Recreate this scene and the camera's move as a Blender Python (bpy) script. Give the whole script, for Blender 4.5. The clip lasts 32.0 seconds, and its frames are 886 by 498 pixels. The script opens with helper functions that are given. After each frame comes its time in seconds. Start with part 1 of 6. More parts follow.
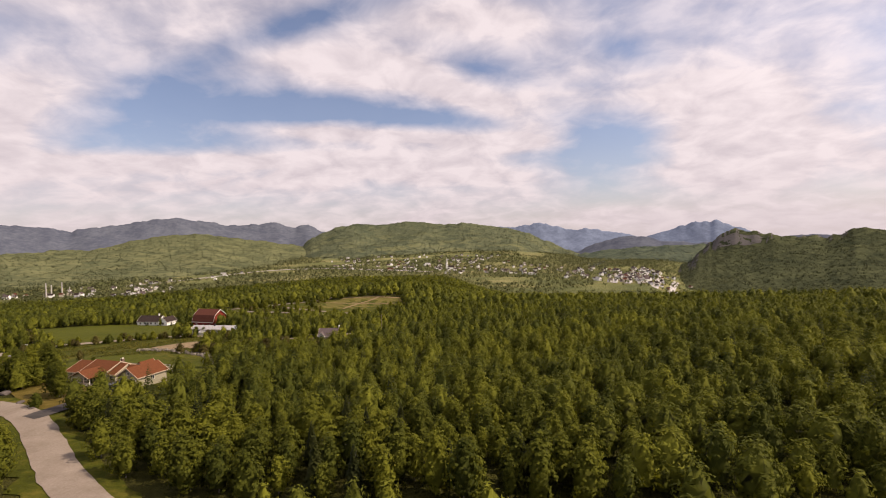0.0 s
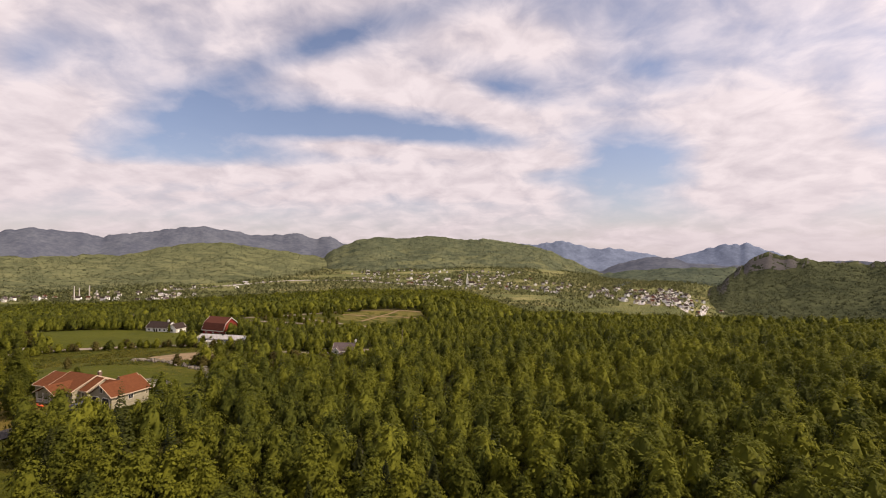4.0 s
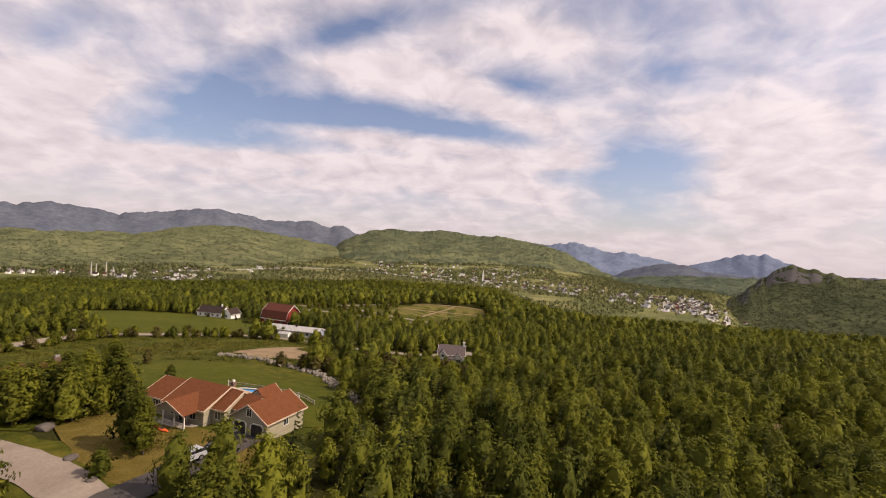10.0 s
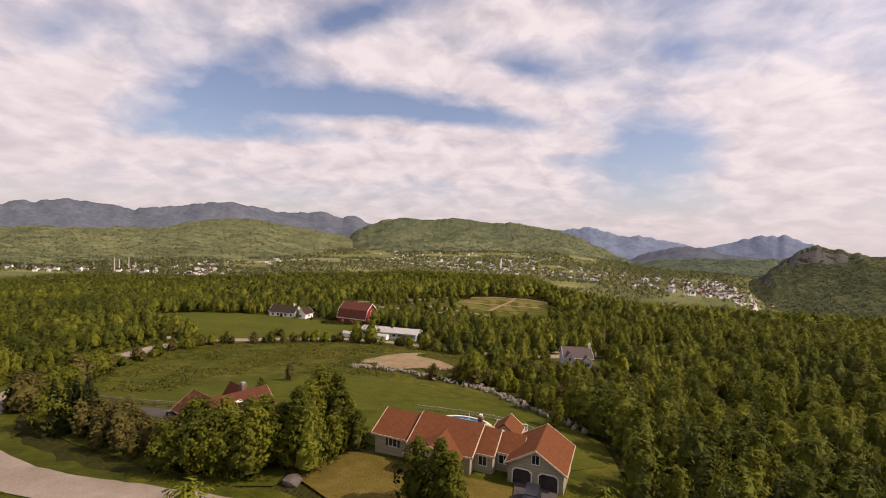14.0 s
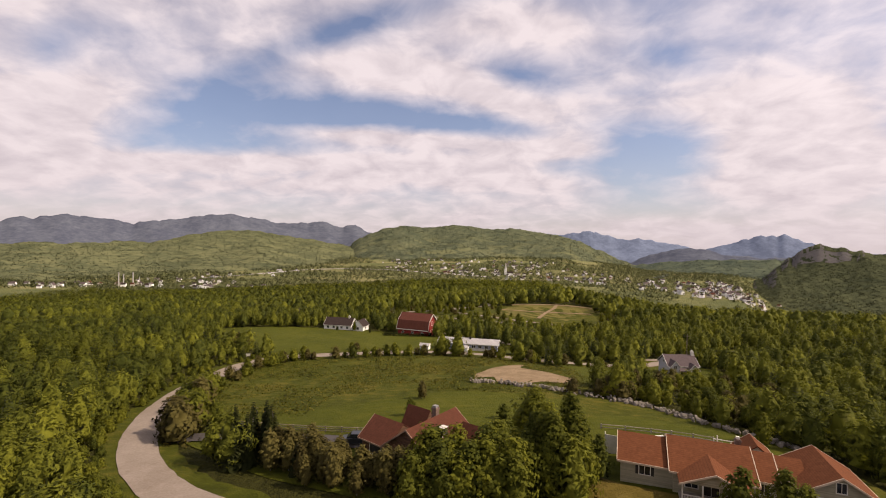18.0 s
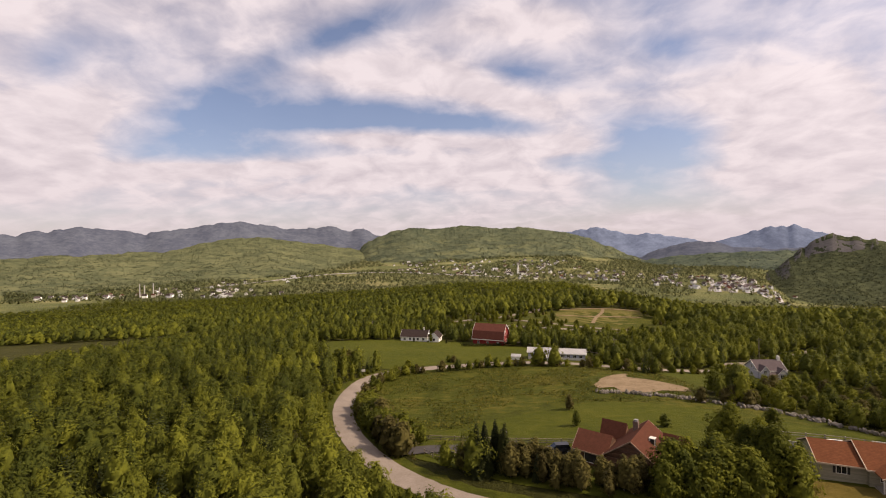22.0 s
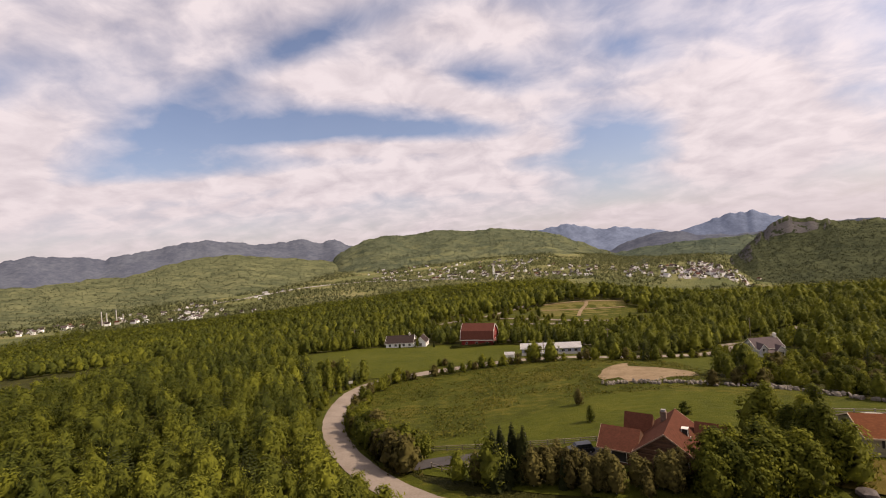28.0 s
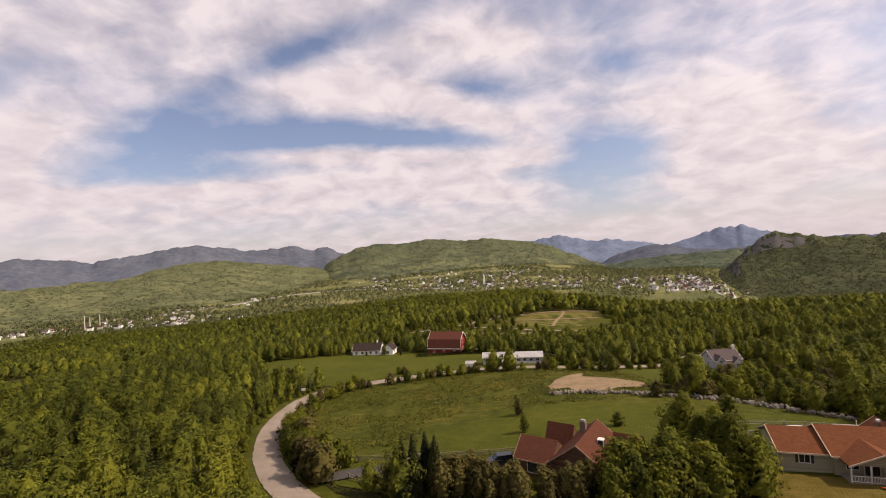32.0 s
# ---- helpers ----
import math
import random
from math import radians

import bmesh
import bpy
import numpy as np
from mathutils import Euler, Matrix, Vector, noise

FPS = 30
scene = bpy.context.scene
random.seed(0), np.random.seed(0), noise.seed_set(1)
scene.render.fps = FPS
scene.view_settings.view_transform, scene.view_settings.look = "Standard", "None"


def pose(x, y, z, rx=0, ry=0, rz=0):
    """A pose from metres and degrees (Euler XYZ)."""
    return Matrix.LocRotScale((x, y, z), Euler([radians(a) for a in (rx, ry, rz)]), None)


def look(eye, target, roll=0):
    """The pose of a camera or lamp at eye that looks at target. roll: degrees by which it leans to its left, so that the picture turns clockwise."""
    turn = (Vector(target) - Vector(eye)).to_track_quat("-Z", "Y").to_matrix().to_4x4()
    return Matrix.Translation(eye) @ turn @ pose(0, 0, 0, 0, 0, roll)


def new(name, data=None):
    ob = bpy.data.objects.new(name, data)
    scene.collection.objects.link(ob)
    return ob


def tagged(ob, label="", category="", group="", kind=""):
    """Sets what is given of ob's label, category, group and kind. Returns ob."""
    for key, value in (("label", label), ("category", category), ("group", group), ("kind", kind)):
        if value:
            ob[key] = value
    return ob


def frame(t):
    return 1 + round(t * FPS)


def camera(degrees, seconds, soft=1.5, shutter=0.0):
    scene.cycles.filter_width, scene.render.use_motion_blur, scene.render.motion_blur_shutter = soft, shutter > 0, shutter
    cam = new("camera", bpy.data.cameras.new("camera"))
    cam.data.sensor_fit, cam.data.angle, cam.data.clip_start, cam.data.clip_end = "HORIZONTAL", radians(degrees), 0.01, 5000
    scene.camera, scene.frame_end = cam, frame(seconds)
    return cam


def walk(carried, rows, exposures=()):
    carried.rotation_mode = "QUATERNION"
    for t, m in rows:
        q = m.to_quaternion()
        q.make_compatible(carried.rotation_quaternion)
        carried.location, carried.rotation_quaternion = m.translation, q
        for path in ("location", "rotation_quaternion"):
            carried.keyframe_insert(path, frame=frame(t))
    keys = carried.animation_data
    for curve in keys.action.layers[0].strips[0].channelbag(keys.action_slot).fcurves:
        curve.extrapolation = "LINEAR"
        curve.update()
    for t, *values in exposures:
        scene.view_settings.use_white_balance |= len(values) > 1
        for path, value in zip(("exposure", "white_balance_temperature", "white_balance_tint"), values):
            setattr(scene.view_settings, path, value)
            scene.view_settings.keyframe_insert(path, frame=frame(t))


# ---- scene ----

# the flight: seconds, x, y, z, heading, tilt, lean
PATH = [
    (0.0, 18.33, -40.74, 4.81, 3.93, -1.01, 1.36),
    (0.5, 18.73, -37.49, 4.93, 3.69, -0.88, 1.03),
    (1.0, 18.51, -34.35, 4.93, 3.29, -0.68, 1.13),
    (1.5, 17.61, -31.11, 4.79, 4.83, 0.16, 1.04),
    (2.0, 16.57, -28.04, 4.42, 5.78, 0.50, 0.89),
    (2.5, 15.68, -25.32, 3.76, 5.23, 0.82, 0.63),
    (3.0, 14.54, -22.78, 3.03, 6.49, 1.04, 0.20),
    (3.5, 13.19, -20.61, 2.29, 6.72, 0.98, -0.09),
    (5.5, 6.62, -16.02, 0.58, 6.65, 1.20, -2.19),
    (6.0, 2.66, -13.23, -0.00, 7.43, 1.02, -2.57),
    (6.5, -1.56, -10.57, -0.38, 6.18, 0.75, -2.82),
    (7.0, -6.14, -7.63, -0.51, 7.85, 0.45, -3.10),
    (7.5, -10.93, -5.25, -0.90, 7.40, 0.70, -3.08),
    (8.0, -15.72, -2.99, -1.17, 6.85, 0.78, -3.40),
    (8.5, -20.85, -0.59, -1.25, 7.29, 0.43, -3.46),
    (9.0, -26.09, 1.65, -1.49, 7.31, 0.53, -3.56),
    (9.5, -31.27, 3.82, -1.66, 7.83, 0.24, -3.37),
    (10.0, -36.16, 5.68, -1.85, 7.47, 0.37, -3.38),
    (10.5, -41.00, 7.49, -2.06, 6.60, 0.16, -3.30),
    (11.0, -46.21, 9.41, -2.27, 7.52, 0.07, -3.33),
    (11.5, -51.32, 11.27, -2.41, 7.37, 0.03, -3.12),
    (12.0, -56.73, 12.72, -2.32, 7.83, -0.11, -3.03),
    (12.5, -62.32, 13.40, -1.78, 11.74, -0.40, -2.26),
    (13.0, -67.18, 13.06, -1.20, 12.25, -0.33, -2.01),
    (13.5, -71.65, 12.66, -0.89, 9.09, -0.12, -2.48),
    (14.0, -76.07, 12.66, -0.78, 8.62, -1.28, -2.10),
    (14.5, -80.61, 12.70, -0.97, 8.72, -1.21, -1.97),
    (16.5, -98.44, 16.17, -1.74, 8.44, -0.82, -1.69),
    (17.0, -101.86, 15.61, -1.95, 8.48, -0.70, -1.36),
    (17.5, -105.28, 14.71, -1.88, 8.45, -0.59, -1.16),
    (18.0, -108.75, 13.23, -1.42, 8.26, -0.33, -0.81),
    (18.5, -112.55, 10.89, -0.76, 8.39, -0.29, -0.56),
    (19.0, -116.55, 7.99, 0.10, 8.50, -0.30, -0.20),
    (19.5, -120.83, 4.47, 0.99, 8.71, -0.19, 0.13),
    (20.0, -125.31, 0.93, 1.91, 8.33, -0.28, 0.36),
    (20.5, -129.49, -2.15, 3.28, 8.26, -0.36, 0.49),
    (21.0, -133.79, -3.60, 5.54, 8.60, -0.45, 0.36),
    (21.5, -137.85, -4.68, 6.48, 8.70, -0.50, 0.76),
    (22.0, -141.45, -5.49, 6.65, 8.87, -0.33, 1.01),
    (22.5, -144.39, -5.68, 6.51, 9.12, -0.26, 1.41),
    (23.0, -146.49, -4.95, 6.31, 8.54, -0.57, 1.94),
    (23.5, -147.79, -3.47, 6.03, 6.93, -0.49, 2.48),
    (24.0, -148.58, -1.98, 5.57, 5.47, -0.55, 2.99),
    (24.5, -149.29, -0.94, 5.30, 4.86, -0.69, 3.25),
    (25.0, -149.96, -0.63, 5.25, 4.54, -0.65, 3.71),
    (25.5, -150.91, -0.82, 5.24, 5.35, -0.35, 4.17),
    (27.5, -148.49, 1.33, 4.43, 5.25, 0.19, 4.79),
    (28.0, -146.97, 2.76, 3.82, 5.43, 0.20, 4.69),
    (28.5, -145.29, 4.19, 3.29, 4.81, 0.04, 5.09),
    (29.0, -143.50, 5.35, 2.69, 4.83, 0.65, 4.89),
    (29.5, -141.77, 6.33, 2.24, 4.67, 0.61, 4.84),
    (30.0, -140.09, 6.98, 2.00, 4.20, 0.61, 4.71),
    (30.5, -138.83, 7.16, 1.81, 4.25, 0.74, 4.37),
    (31.0, -137.50, 6.95, 1.69, 4.37, 0.91, 4.48),
    (31.5, -136.10, 6.53, 1.70, 4.74, 0.93, 3.95),
    (32.0, -134.59, 6.01, 1.70, 4.58, 1.35, 3.75),
]
cam = camera(90.0, 32.0, soft=1.0)
walk(cam, [(t, pose(x, y, z, 90 + p, r, h)) for t, x, y, z, h, p, r in PATH], exposures=[(0.0, 0.06, 6850.0, 24.0), (32.0, 0.03, 6850.0, 24.0)])

# ---- light: a hazy spring afternoon, the sun high to the right ----
SUN_AZ, SUN_EL = 92.0, 44.0   # degrees clockwise from +y, and above the horizon


def sun_way():
    a, e = radians(SUN_AZ), radians(SUN_EL)
    return Vector((math.sin(a) * math.cos(e), math.cos(a) * math.cos(e), math.sin(e)))


lamp = bpy.data.lights.new("sun", "SUN")
lamp.energy, lamp.angle, lamp.color = 5.0, radians(1.0), (1.0, 0.90, 0.70)
sun = new("sun", lamp)
sun.matrix_world = look(sun_way() * 500, (0, 0, 0))


class Nodes:
    """Short hand for building node trees."""

    def __init__(self, tree):
        self.t = tree
        tree.nodes.clear()

    def add(self, kind, **settings):
        n = self.t.nodes.new(kind)
        for key, value in settings.items():
            if key in n.inputs:
                n.inputs[key].default_value = value
        return n

    def link(self, a, b):
        self.t.links.new(a, b)

    def put(self, socket, value):
        if hasattr(value, "is_linked"):
            self.link(value, socket)
        else:
            socket.default_value = value

    def math(self, op, a, b=0.0, c=None):
        n = self.t.nodes.new("ShaderNodeMath")
        n.operation = op
        self.put(n.inputs[0], a)
        self.put(n.inputs[1], b)
        if c is not None:
            self.put(n.inputs[2], c)
        return n.outputs[0]

    def mix(self, fac, a, b, mode="MIX"):
        n = self.t.nodes.new("ShaderNodeMix")
        n.data_type, n.blend_type = "RGBA", mode
        self.put(n.inputs[0], fac)
        for s, v in ((n.inputs[6], a), (n.inputs[7], b)):
            if hasattr(v, "is_linked"):
                self.link(v, s)
            else:
                s.default_value = (*v, 1) if len(v) == 3 else v
        return n.outputs[2]

    def noise(self, vec, scale, detail=4.0, rough=0.55, distort=0.0):
        n = self.t.nodes.new("ShaderNodeTexNoise")
        n.inputs["Scale"].default_value = scale
        n.inputs["Detail"].default_value = detail
        n.inputs["Roughness"].default_value = rough
        n.inputs["Distortion"].default_value = distort
        if vec is not None:
            self.link(vec, n.inputs["Vector"])
        return n.outputs[0]

    def voronoi(self, vec, scale, feature="F1", out=0):
        n = self.t.nodes.new("ShaderNodeTexVoronoi")
        n.feature = feature
        n.inputs["Scale"].default_value = scale
        self.link(vec, n.inputs["Vector"])
        return n.outputs[out]

    def ramp(self, fac, stops):
        n = self.t.nodes.new("ShaderNodeValToRGB")
        self.link(fac, n.inputs[0])
        els = n.color_ramp.elements
        while len(els) < len(stops):
            els.new(0.5)
        for e, (p, c) in zip(els, stops):
            e.position = p
            e.color = (*c, 1) if len(c) == 3 else (c[0], c[0], c[0], 1)
        return n.outputs[0]

    def mapping(self, vec, scale=(1, 1, 1), loc=(0, 0, 0), rot=(0, 0, 0)):
        n = self.t.nodes.new("ShaderNodeMapping")
        n.inputs["Scale"].default_value = scale
        n.inputs["Location"].default_value = loc
        n.inputs["Rotation"].default_value = rot
        self.link(vec, n.inputs["Vector"])
        return n.outputs[0]

    def bump(self, height, strength, distance=0.1):
        n = self.t.nodes.new("ShaderNodeBump")
        n.inputs["Strength"].default_value = strength
        n.inputs["Distance"].default_value = distance
        self.link(height, n.inputs["Height"])
        return n.outputs[0]


def build_sky():
    world = bpy.data.worlds.new("sky")
    scene.world = world
    world.use_nodes = True
    n = Nodes(world.node_tree)
    way = n.add("ShaderNodeTexCoord").outputs["Generated"]
    air = n.add("ShaderNodeTexSky")
    air.sky_type, air.sun_disc = "NISHITA", False
    air.sun_elevation, air.sun_rotation = radians(SUN_EL), radians(SUN_AZ)
    air.air_density, air.dust_density, air.ozone_density = 1.0, 1.4, 1.2
    blue = n.mix(1.0, air.outputs[0], (0.118, 0.120, 0.122), "MULTIPLY")
    sep = n.add("ShaderNodeSeparateXYZ")
    n.link(way, sep.inputs[0])
    x, y, z = sep.outputs
    # clouds lie on a flat layer overhead
    up = n.math("ADD", n.math("MAXIMUM", z, 0.0), 0.30)
    com = n.add("ShaderNodeCombineXYZ")
    n.link(n.math("DIVIDE", x, up), com.inputs[0])
    n.link(n.math("DIVIDE", y, up), com.inputs[1])
    flat = com.outputs[0]
    wisps = n.noise(n.mapping(flat, (0.55, 1.0, 1), (2.3, 0.7, 0), (0, 0, radians(-14))), 2.0, 6, 0.50, 0.5)
    puffs = n.noise(n.mapping(flat, (1, 1, 1), (0.4, 1.9, 0)), 6.5, 6, 0.55, 0.3)
    cover = n.math("ADD", n.math("ADD", n.math("MULTIPLY", wisps, 0.62), n.math("MULTIPLY", puffs, 0.34)), 0.035)
    # banks (+) and openings (-): across, up (tangents from straight ahead), half width, half height, tilt, amount
    ahead = n.math("MAXIMUM", y, 0.05)
    u, v = n.math("DIVIDE", x, ahead), n.math("DIVIDE", z, ahead)
    for cu, cv, wu, wv, tilt, amount in CLOUD_BANKS:
        c, s = math.cos(tilt), math.sin(tilt)
        du, dv = n.math("SUBTRACT", u, cu), n.math("SUBTRACT", v, cv)
        a = n.math("DIVIDE", n.math("ADD", n.math("MULTIPLY", du, c), n.math("MULTIPLY", dv, s)), wu)
        b = n.math("DIVIDE", n.math("SUBTRACT", n.math("MULTIPLY", dv, c), n.math("MULTIPLY", du, s)), wv)
        r2 = n.math("ADD", n.math("MULTIPLY", a, a), n.math("MULTIPLY", b, b))
        g = n.math("POWER", 2.718, n.math("MULTIPLY", r2, -1.0))
        cover = n.math("ADD", cover, n.math("MULTIPLY", g, amount * (1.3 if amount < 0 else 1.15)))
    thick = n.ramp(cover, [(0.29, (0.04,)), (0.47, (0.56,)), (0.61, (1.0,))])
    shade = n.ramp(puffs, [(0.3, (0.58, 0.562, 0.585)), (0.62, (0.80, 0.778, 0.775))])
    # whiter and brighter towards the sun
    sx, sy, sz = sun_way()
    dot = n.math("ADD", n.math("ADD", n.math("MULTIPLY", x, sx), n.math("MULTIPLY", y, sy)), n.math("MULTIPLY", z, sz))
    glow = n.math("POWER", n.math("MAXIMUM", dot, 0.0), 4.0)
    lit = n.mix(1.0, shade, n.mix(glow, (1.0, 1.0, 1.0), (1.95, 1.92, 1.87)), "MULTIPLY")
    sky = n.mix(thick, blue, lit)
    # pale haze along the horizon
    low = n.math("POWER", n.math("SUBTRACT", 1.0, n.math("MINIMUM", n.math("MAXIMUM", z, 0.0), 1.0)), 11.0)
    sky = n.mix(n.math("MULTIPLY", low, 0.8), sky, n.mix(glow, (0.62, 0.58, 0.575), (0.96, 0.91, 0.85)))
    bg = n.add("ShaderNodeBackground")
    n.link(sky, bg.inputs[0])
    bg.inputs[1].default_value = 1.0
    out = n.add("ShaderNodeOutputWorld")
    n.link(bg.outputs[0], out.inputs[0])


CLOUD_BANKS = [
    (-0.401, 0.5, 0.338, 0.042, 0.27, -0.22),
    (-0.674, 0.323, 0.312, 0.076, 0.02, -0.22),
    (-0.353, 0.309, 0.217, 0.029, 0.07, -0.1),
    (-0.088, 0.274, 0.247, 0.03, -0.03, -0.22),
    (0.303, 0.194, 0.12, 0.089, -0.13, -0.26),
    (0.143, 0.187, 0.105, 0.03, -0.03, -0.1),
    (0.029, 0.376, 0.097, 0.035, -0.28, -0.17),
    (0.332, 0.41, 0.076, 0.03, -0.23, -0.12),
    (-1.18, 0.492, 0.088, 0.089, -0.03, -0.1),
    (-0.819, 0.256, 0.235, 0.031, -0.03, -0.12),
    (-0.286, 0.254, 0.302, 0.022, -0.09, 0.26),
    (-0.619, 0.2, 0.473, 0.022, -0.03, 0.2),
    (-0.187, 0.379, 0.377, 0.046, -0.19, 0.2),
    (0.062, 0.286, 0.143, 0.027, -0.33, 0.16),
    (0.108, 0.215, 0.129, 0.017, -0.03, 0.14),
    (0.589, 0.201, 0.166, 0.168, -0.03, 0.22),
    (0.286, 0.367, 0.28, 0.071, -0.13, 0.07),
    (-1.172, 0.312, 0.293, 0.164, -0.03, 0.14),
    (-1.102, 0.632, 0.416, 0.088, -0.03, 0.12),
    (-0.016, 0.149, 0.579, 0.028, -0.03, 0.1),
    (0.069, 0.489, 0.188, 0.049, -0.13, 0.14),
]
build_sky()


# ---- materials ----
def surface(name, build, rough=0.8, metal=0.0, spec=0.3):
    """A principled material; build(n, obj) gives its colour and, if it likes, a normal."""
    m = bpy.data.materials.new(name)
    m.use_nodes = True
    n = Nodes(m.node_tree)
    where = n.add("ShaderNodeTexCoord").outputs["Object"]
    b = n.add("ShaderNodeBsdfPrincipled")
    made = build(n, where)
    colour, normal = made if isinstance(made, tuple) else (made, None)
    n.link(colour, b.inputs["Base Color"])
    if normal is not None:
        n.link(normal, b.inputs["Normal"])
    b.inputs["Roughness"].default_value = rough
    b.inputs["Metallic"].default_value = metal
    b.inputs["Specular IOR Level"].default_value = spec
    n.link(b.outputs[0], n.add("ShaderNodeOutputMaterial").inputs[0])
    return m


def mottled(name, dark, light, scale, fine, rough=0.85, bump=0.3, depth=0.05, spec=0.25):
    """Two-scale mottling between two base colours, with a fine relief."""
    def build(n, w):
        big = n.noise(w, scale, 4, 0.6)
        small = n.noise(w, fine, 3, 0.6)
        f = n.math("ADD", n.math("MULTIPLY", big, 0.6), n.math("MULTIPLY", small, 0.4))
        return n.ramp(f, [(0.32, dark), (0.68, light)]), n.bump(small, bump, depth)
    return surface(name, build, rough, 0.0, spec)


def shingles(name, dark, light, course=0.14):
    """Asphalt shingles: courses and tabs with grain and weathered streaks."""
    def build(n, w):
        geo = n.add("ShaderNodeNewGeometry")
        pos = n.add("ShaderNodeSeparateXYZ")
        n.link(w, pos.inputs[0])
        rnd = n.noise(w, 1.3, 4, 0.6)
        tabs = n.noise(n.mapping(w, (3.0, 3.0, 7.0)), 1.0, 2, 0.5)
        line = n.math("FRACT", n.math("DIVIDE", pos.outputs[2], course))
        edge = n.math("GREATER_THAN", line, 0.82)
        f = n.math("ADD", n.math("MULTIPLY", rnd, 0.5), n.math("MULTIPLY", tabs, 0.5))
        col = n.ramp(f, [(0.33, dark), (0.67, light)])
        col = n.mix(n.math("MULTIPLY", edge, 0.35), col, tuple(c * 0.5 for c in dark))
        return col, n.bump(line, 0.3, 0.02)
    return surface(name, build, 0.95, 0.0, 0.08)


def boards(name, dark, light, pitch=0.15, upright=False, depth=0.012):
    """Lapped or upright boards, weathered."""
    def build(n, w):
        pos = n.add("ShaderNodeSeparateXYZ")
        n.link(w, pos.inputs[0])
        along = n.math("ADD", pos.outputs[0], pos.outputs[1]) if upright else pos.outputs[2]
        line = n.math("FRACT", n.math("DIVIDE", along, pitch))
        row = n.math("FLOOR", n.math("DIVIDE", along, pitch))
        rnd = n.noise(w, 2.2, 4, 0.6)
        per = n.math("FRACT", n.math("MULTIPLY", n.math("SINE", n.math("MULTIPLY", row, 12.9)), 43.7))
        f = n.math("ADD", n.math("MULTIPLY", rnd, 0.6), n.math("MULTIPLY", per, 0.4))
        return n.ramp(f, [(0.25, dark), (0.75, light)]), n.bump(line, 0.5, depth)
    return surface(name, build, 0.75, 0.0, 0.3)


def foliage(name, dark, light, by_object, clear=0.22):
    """Leaves: each tree has its own tone, each leaf clump a little of its own; light passes through."""
    m = bpy.data.materials.new(name)
    m.use_nodes = True
    n = Nodes(m.node_tree)
    if by_object:
        tone = n.add("ShaderNodeObjectInfo").outputs["Random"]
    else:
        at = n.add("ShaderNodeAttribute")
        at.attribute_name = "tone"
        tone = at.outputs["Fac"]
    leaf = n.add("ShaderNodeNewGeometry").outputs["Random Per Island"]
    f = n.math("ADD", n.math("MULTIPLY", tone, 0.72), n.math("MULTIPLY", leaf, 0.28))
    mid = tuple((a + b) / 2 for a, b in zip(dark, light))
    col = n.ramp(f, [(0.1, dark), (0.5, mid), (0.9, light)])
    # leaves share the roundness of their clump and crown
    way = n.add("ShaderNodeAttribute")
    way.attribute_name = "facing"
    turn = n.add("ShaderNodeVectorTransform")
    turn.vector_type, turn.convert_from, turn.convert_to = "NORMAL", "OBJECT", "WORLD"
    n.link(way.outputs["Vector"], turn.inputs[0])
    d = n.add("ShaderNodeBsdfPrincipled")
    n.link(col, d.inputs["Base Color"])
    n.link(turn.outputs[0], d.inputs["Normal"])
    d.inputs["Roughness"].default_value = 0.75
    d.inputs["Specular IOR Level"].default_value = 0.08
    tr = n.add("ShaderNodeBsdfTranslucent")
    n.link(n.mix(1.0, col, (1.3, 1.2, 0.5), "MULTIPLY"), tr.inputs[0])
    n.link(turn.outputs[0], tr.inputs["Normal"])
    mx = n.add("ShaderNodeMixShader")
    mx.inputs[0].default_value = clear
    n.link(d.outputs[0], mx.inputs[1])
    n.link(tr.outputs[0], mx.inputs[2])
    n.link(mx.outputs[0], n.add("ShaderNodeOutputMaterial").inputs[0])
    return m


LEAF_D, LEAF_L = (0.051, 0.062, 0.010), (0.172, 0.178, 0.018)
leaf_own = foliage("leaves", LEAF_D, LEAF_L, True, 0.42)
leaf_far = foliage("leaves of the forest", LEAF_D, LEAF_L, False, 0.3)
bud_own = foliage("budding brown leaves", (0.050, 0.041, 0.012), (0.106, 0.090, 0.024), True)
needle_own = foliage("needles", (0.014, 0.018, 0.005), (0.036, 0.040, 0.009), True, 0.1)
needle_far = foliage("needles of the forest", (0.018, 0.023, 0.006), (0.044, 0.050, 0.010), False, 0.1)
bark = mottled("bark", (0.09, 0.075, 0.06), (0.30, 0.27, 0.23), 1.5, 9, 0.9, 0.5)

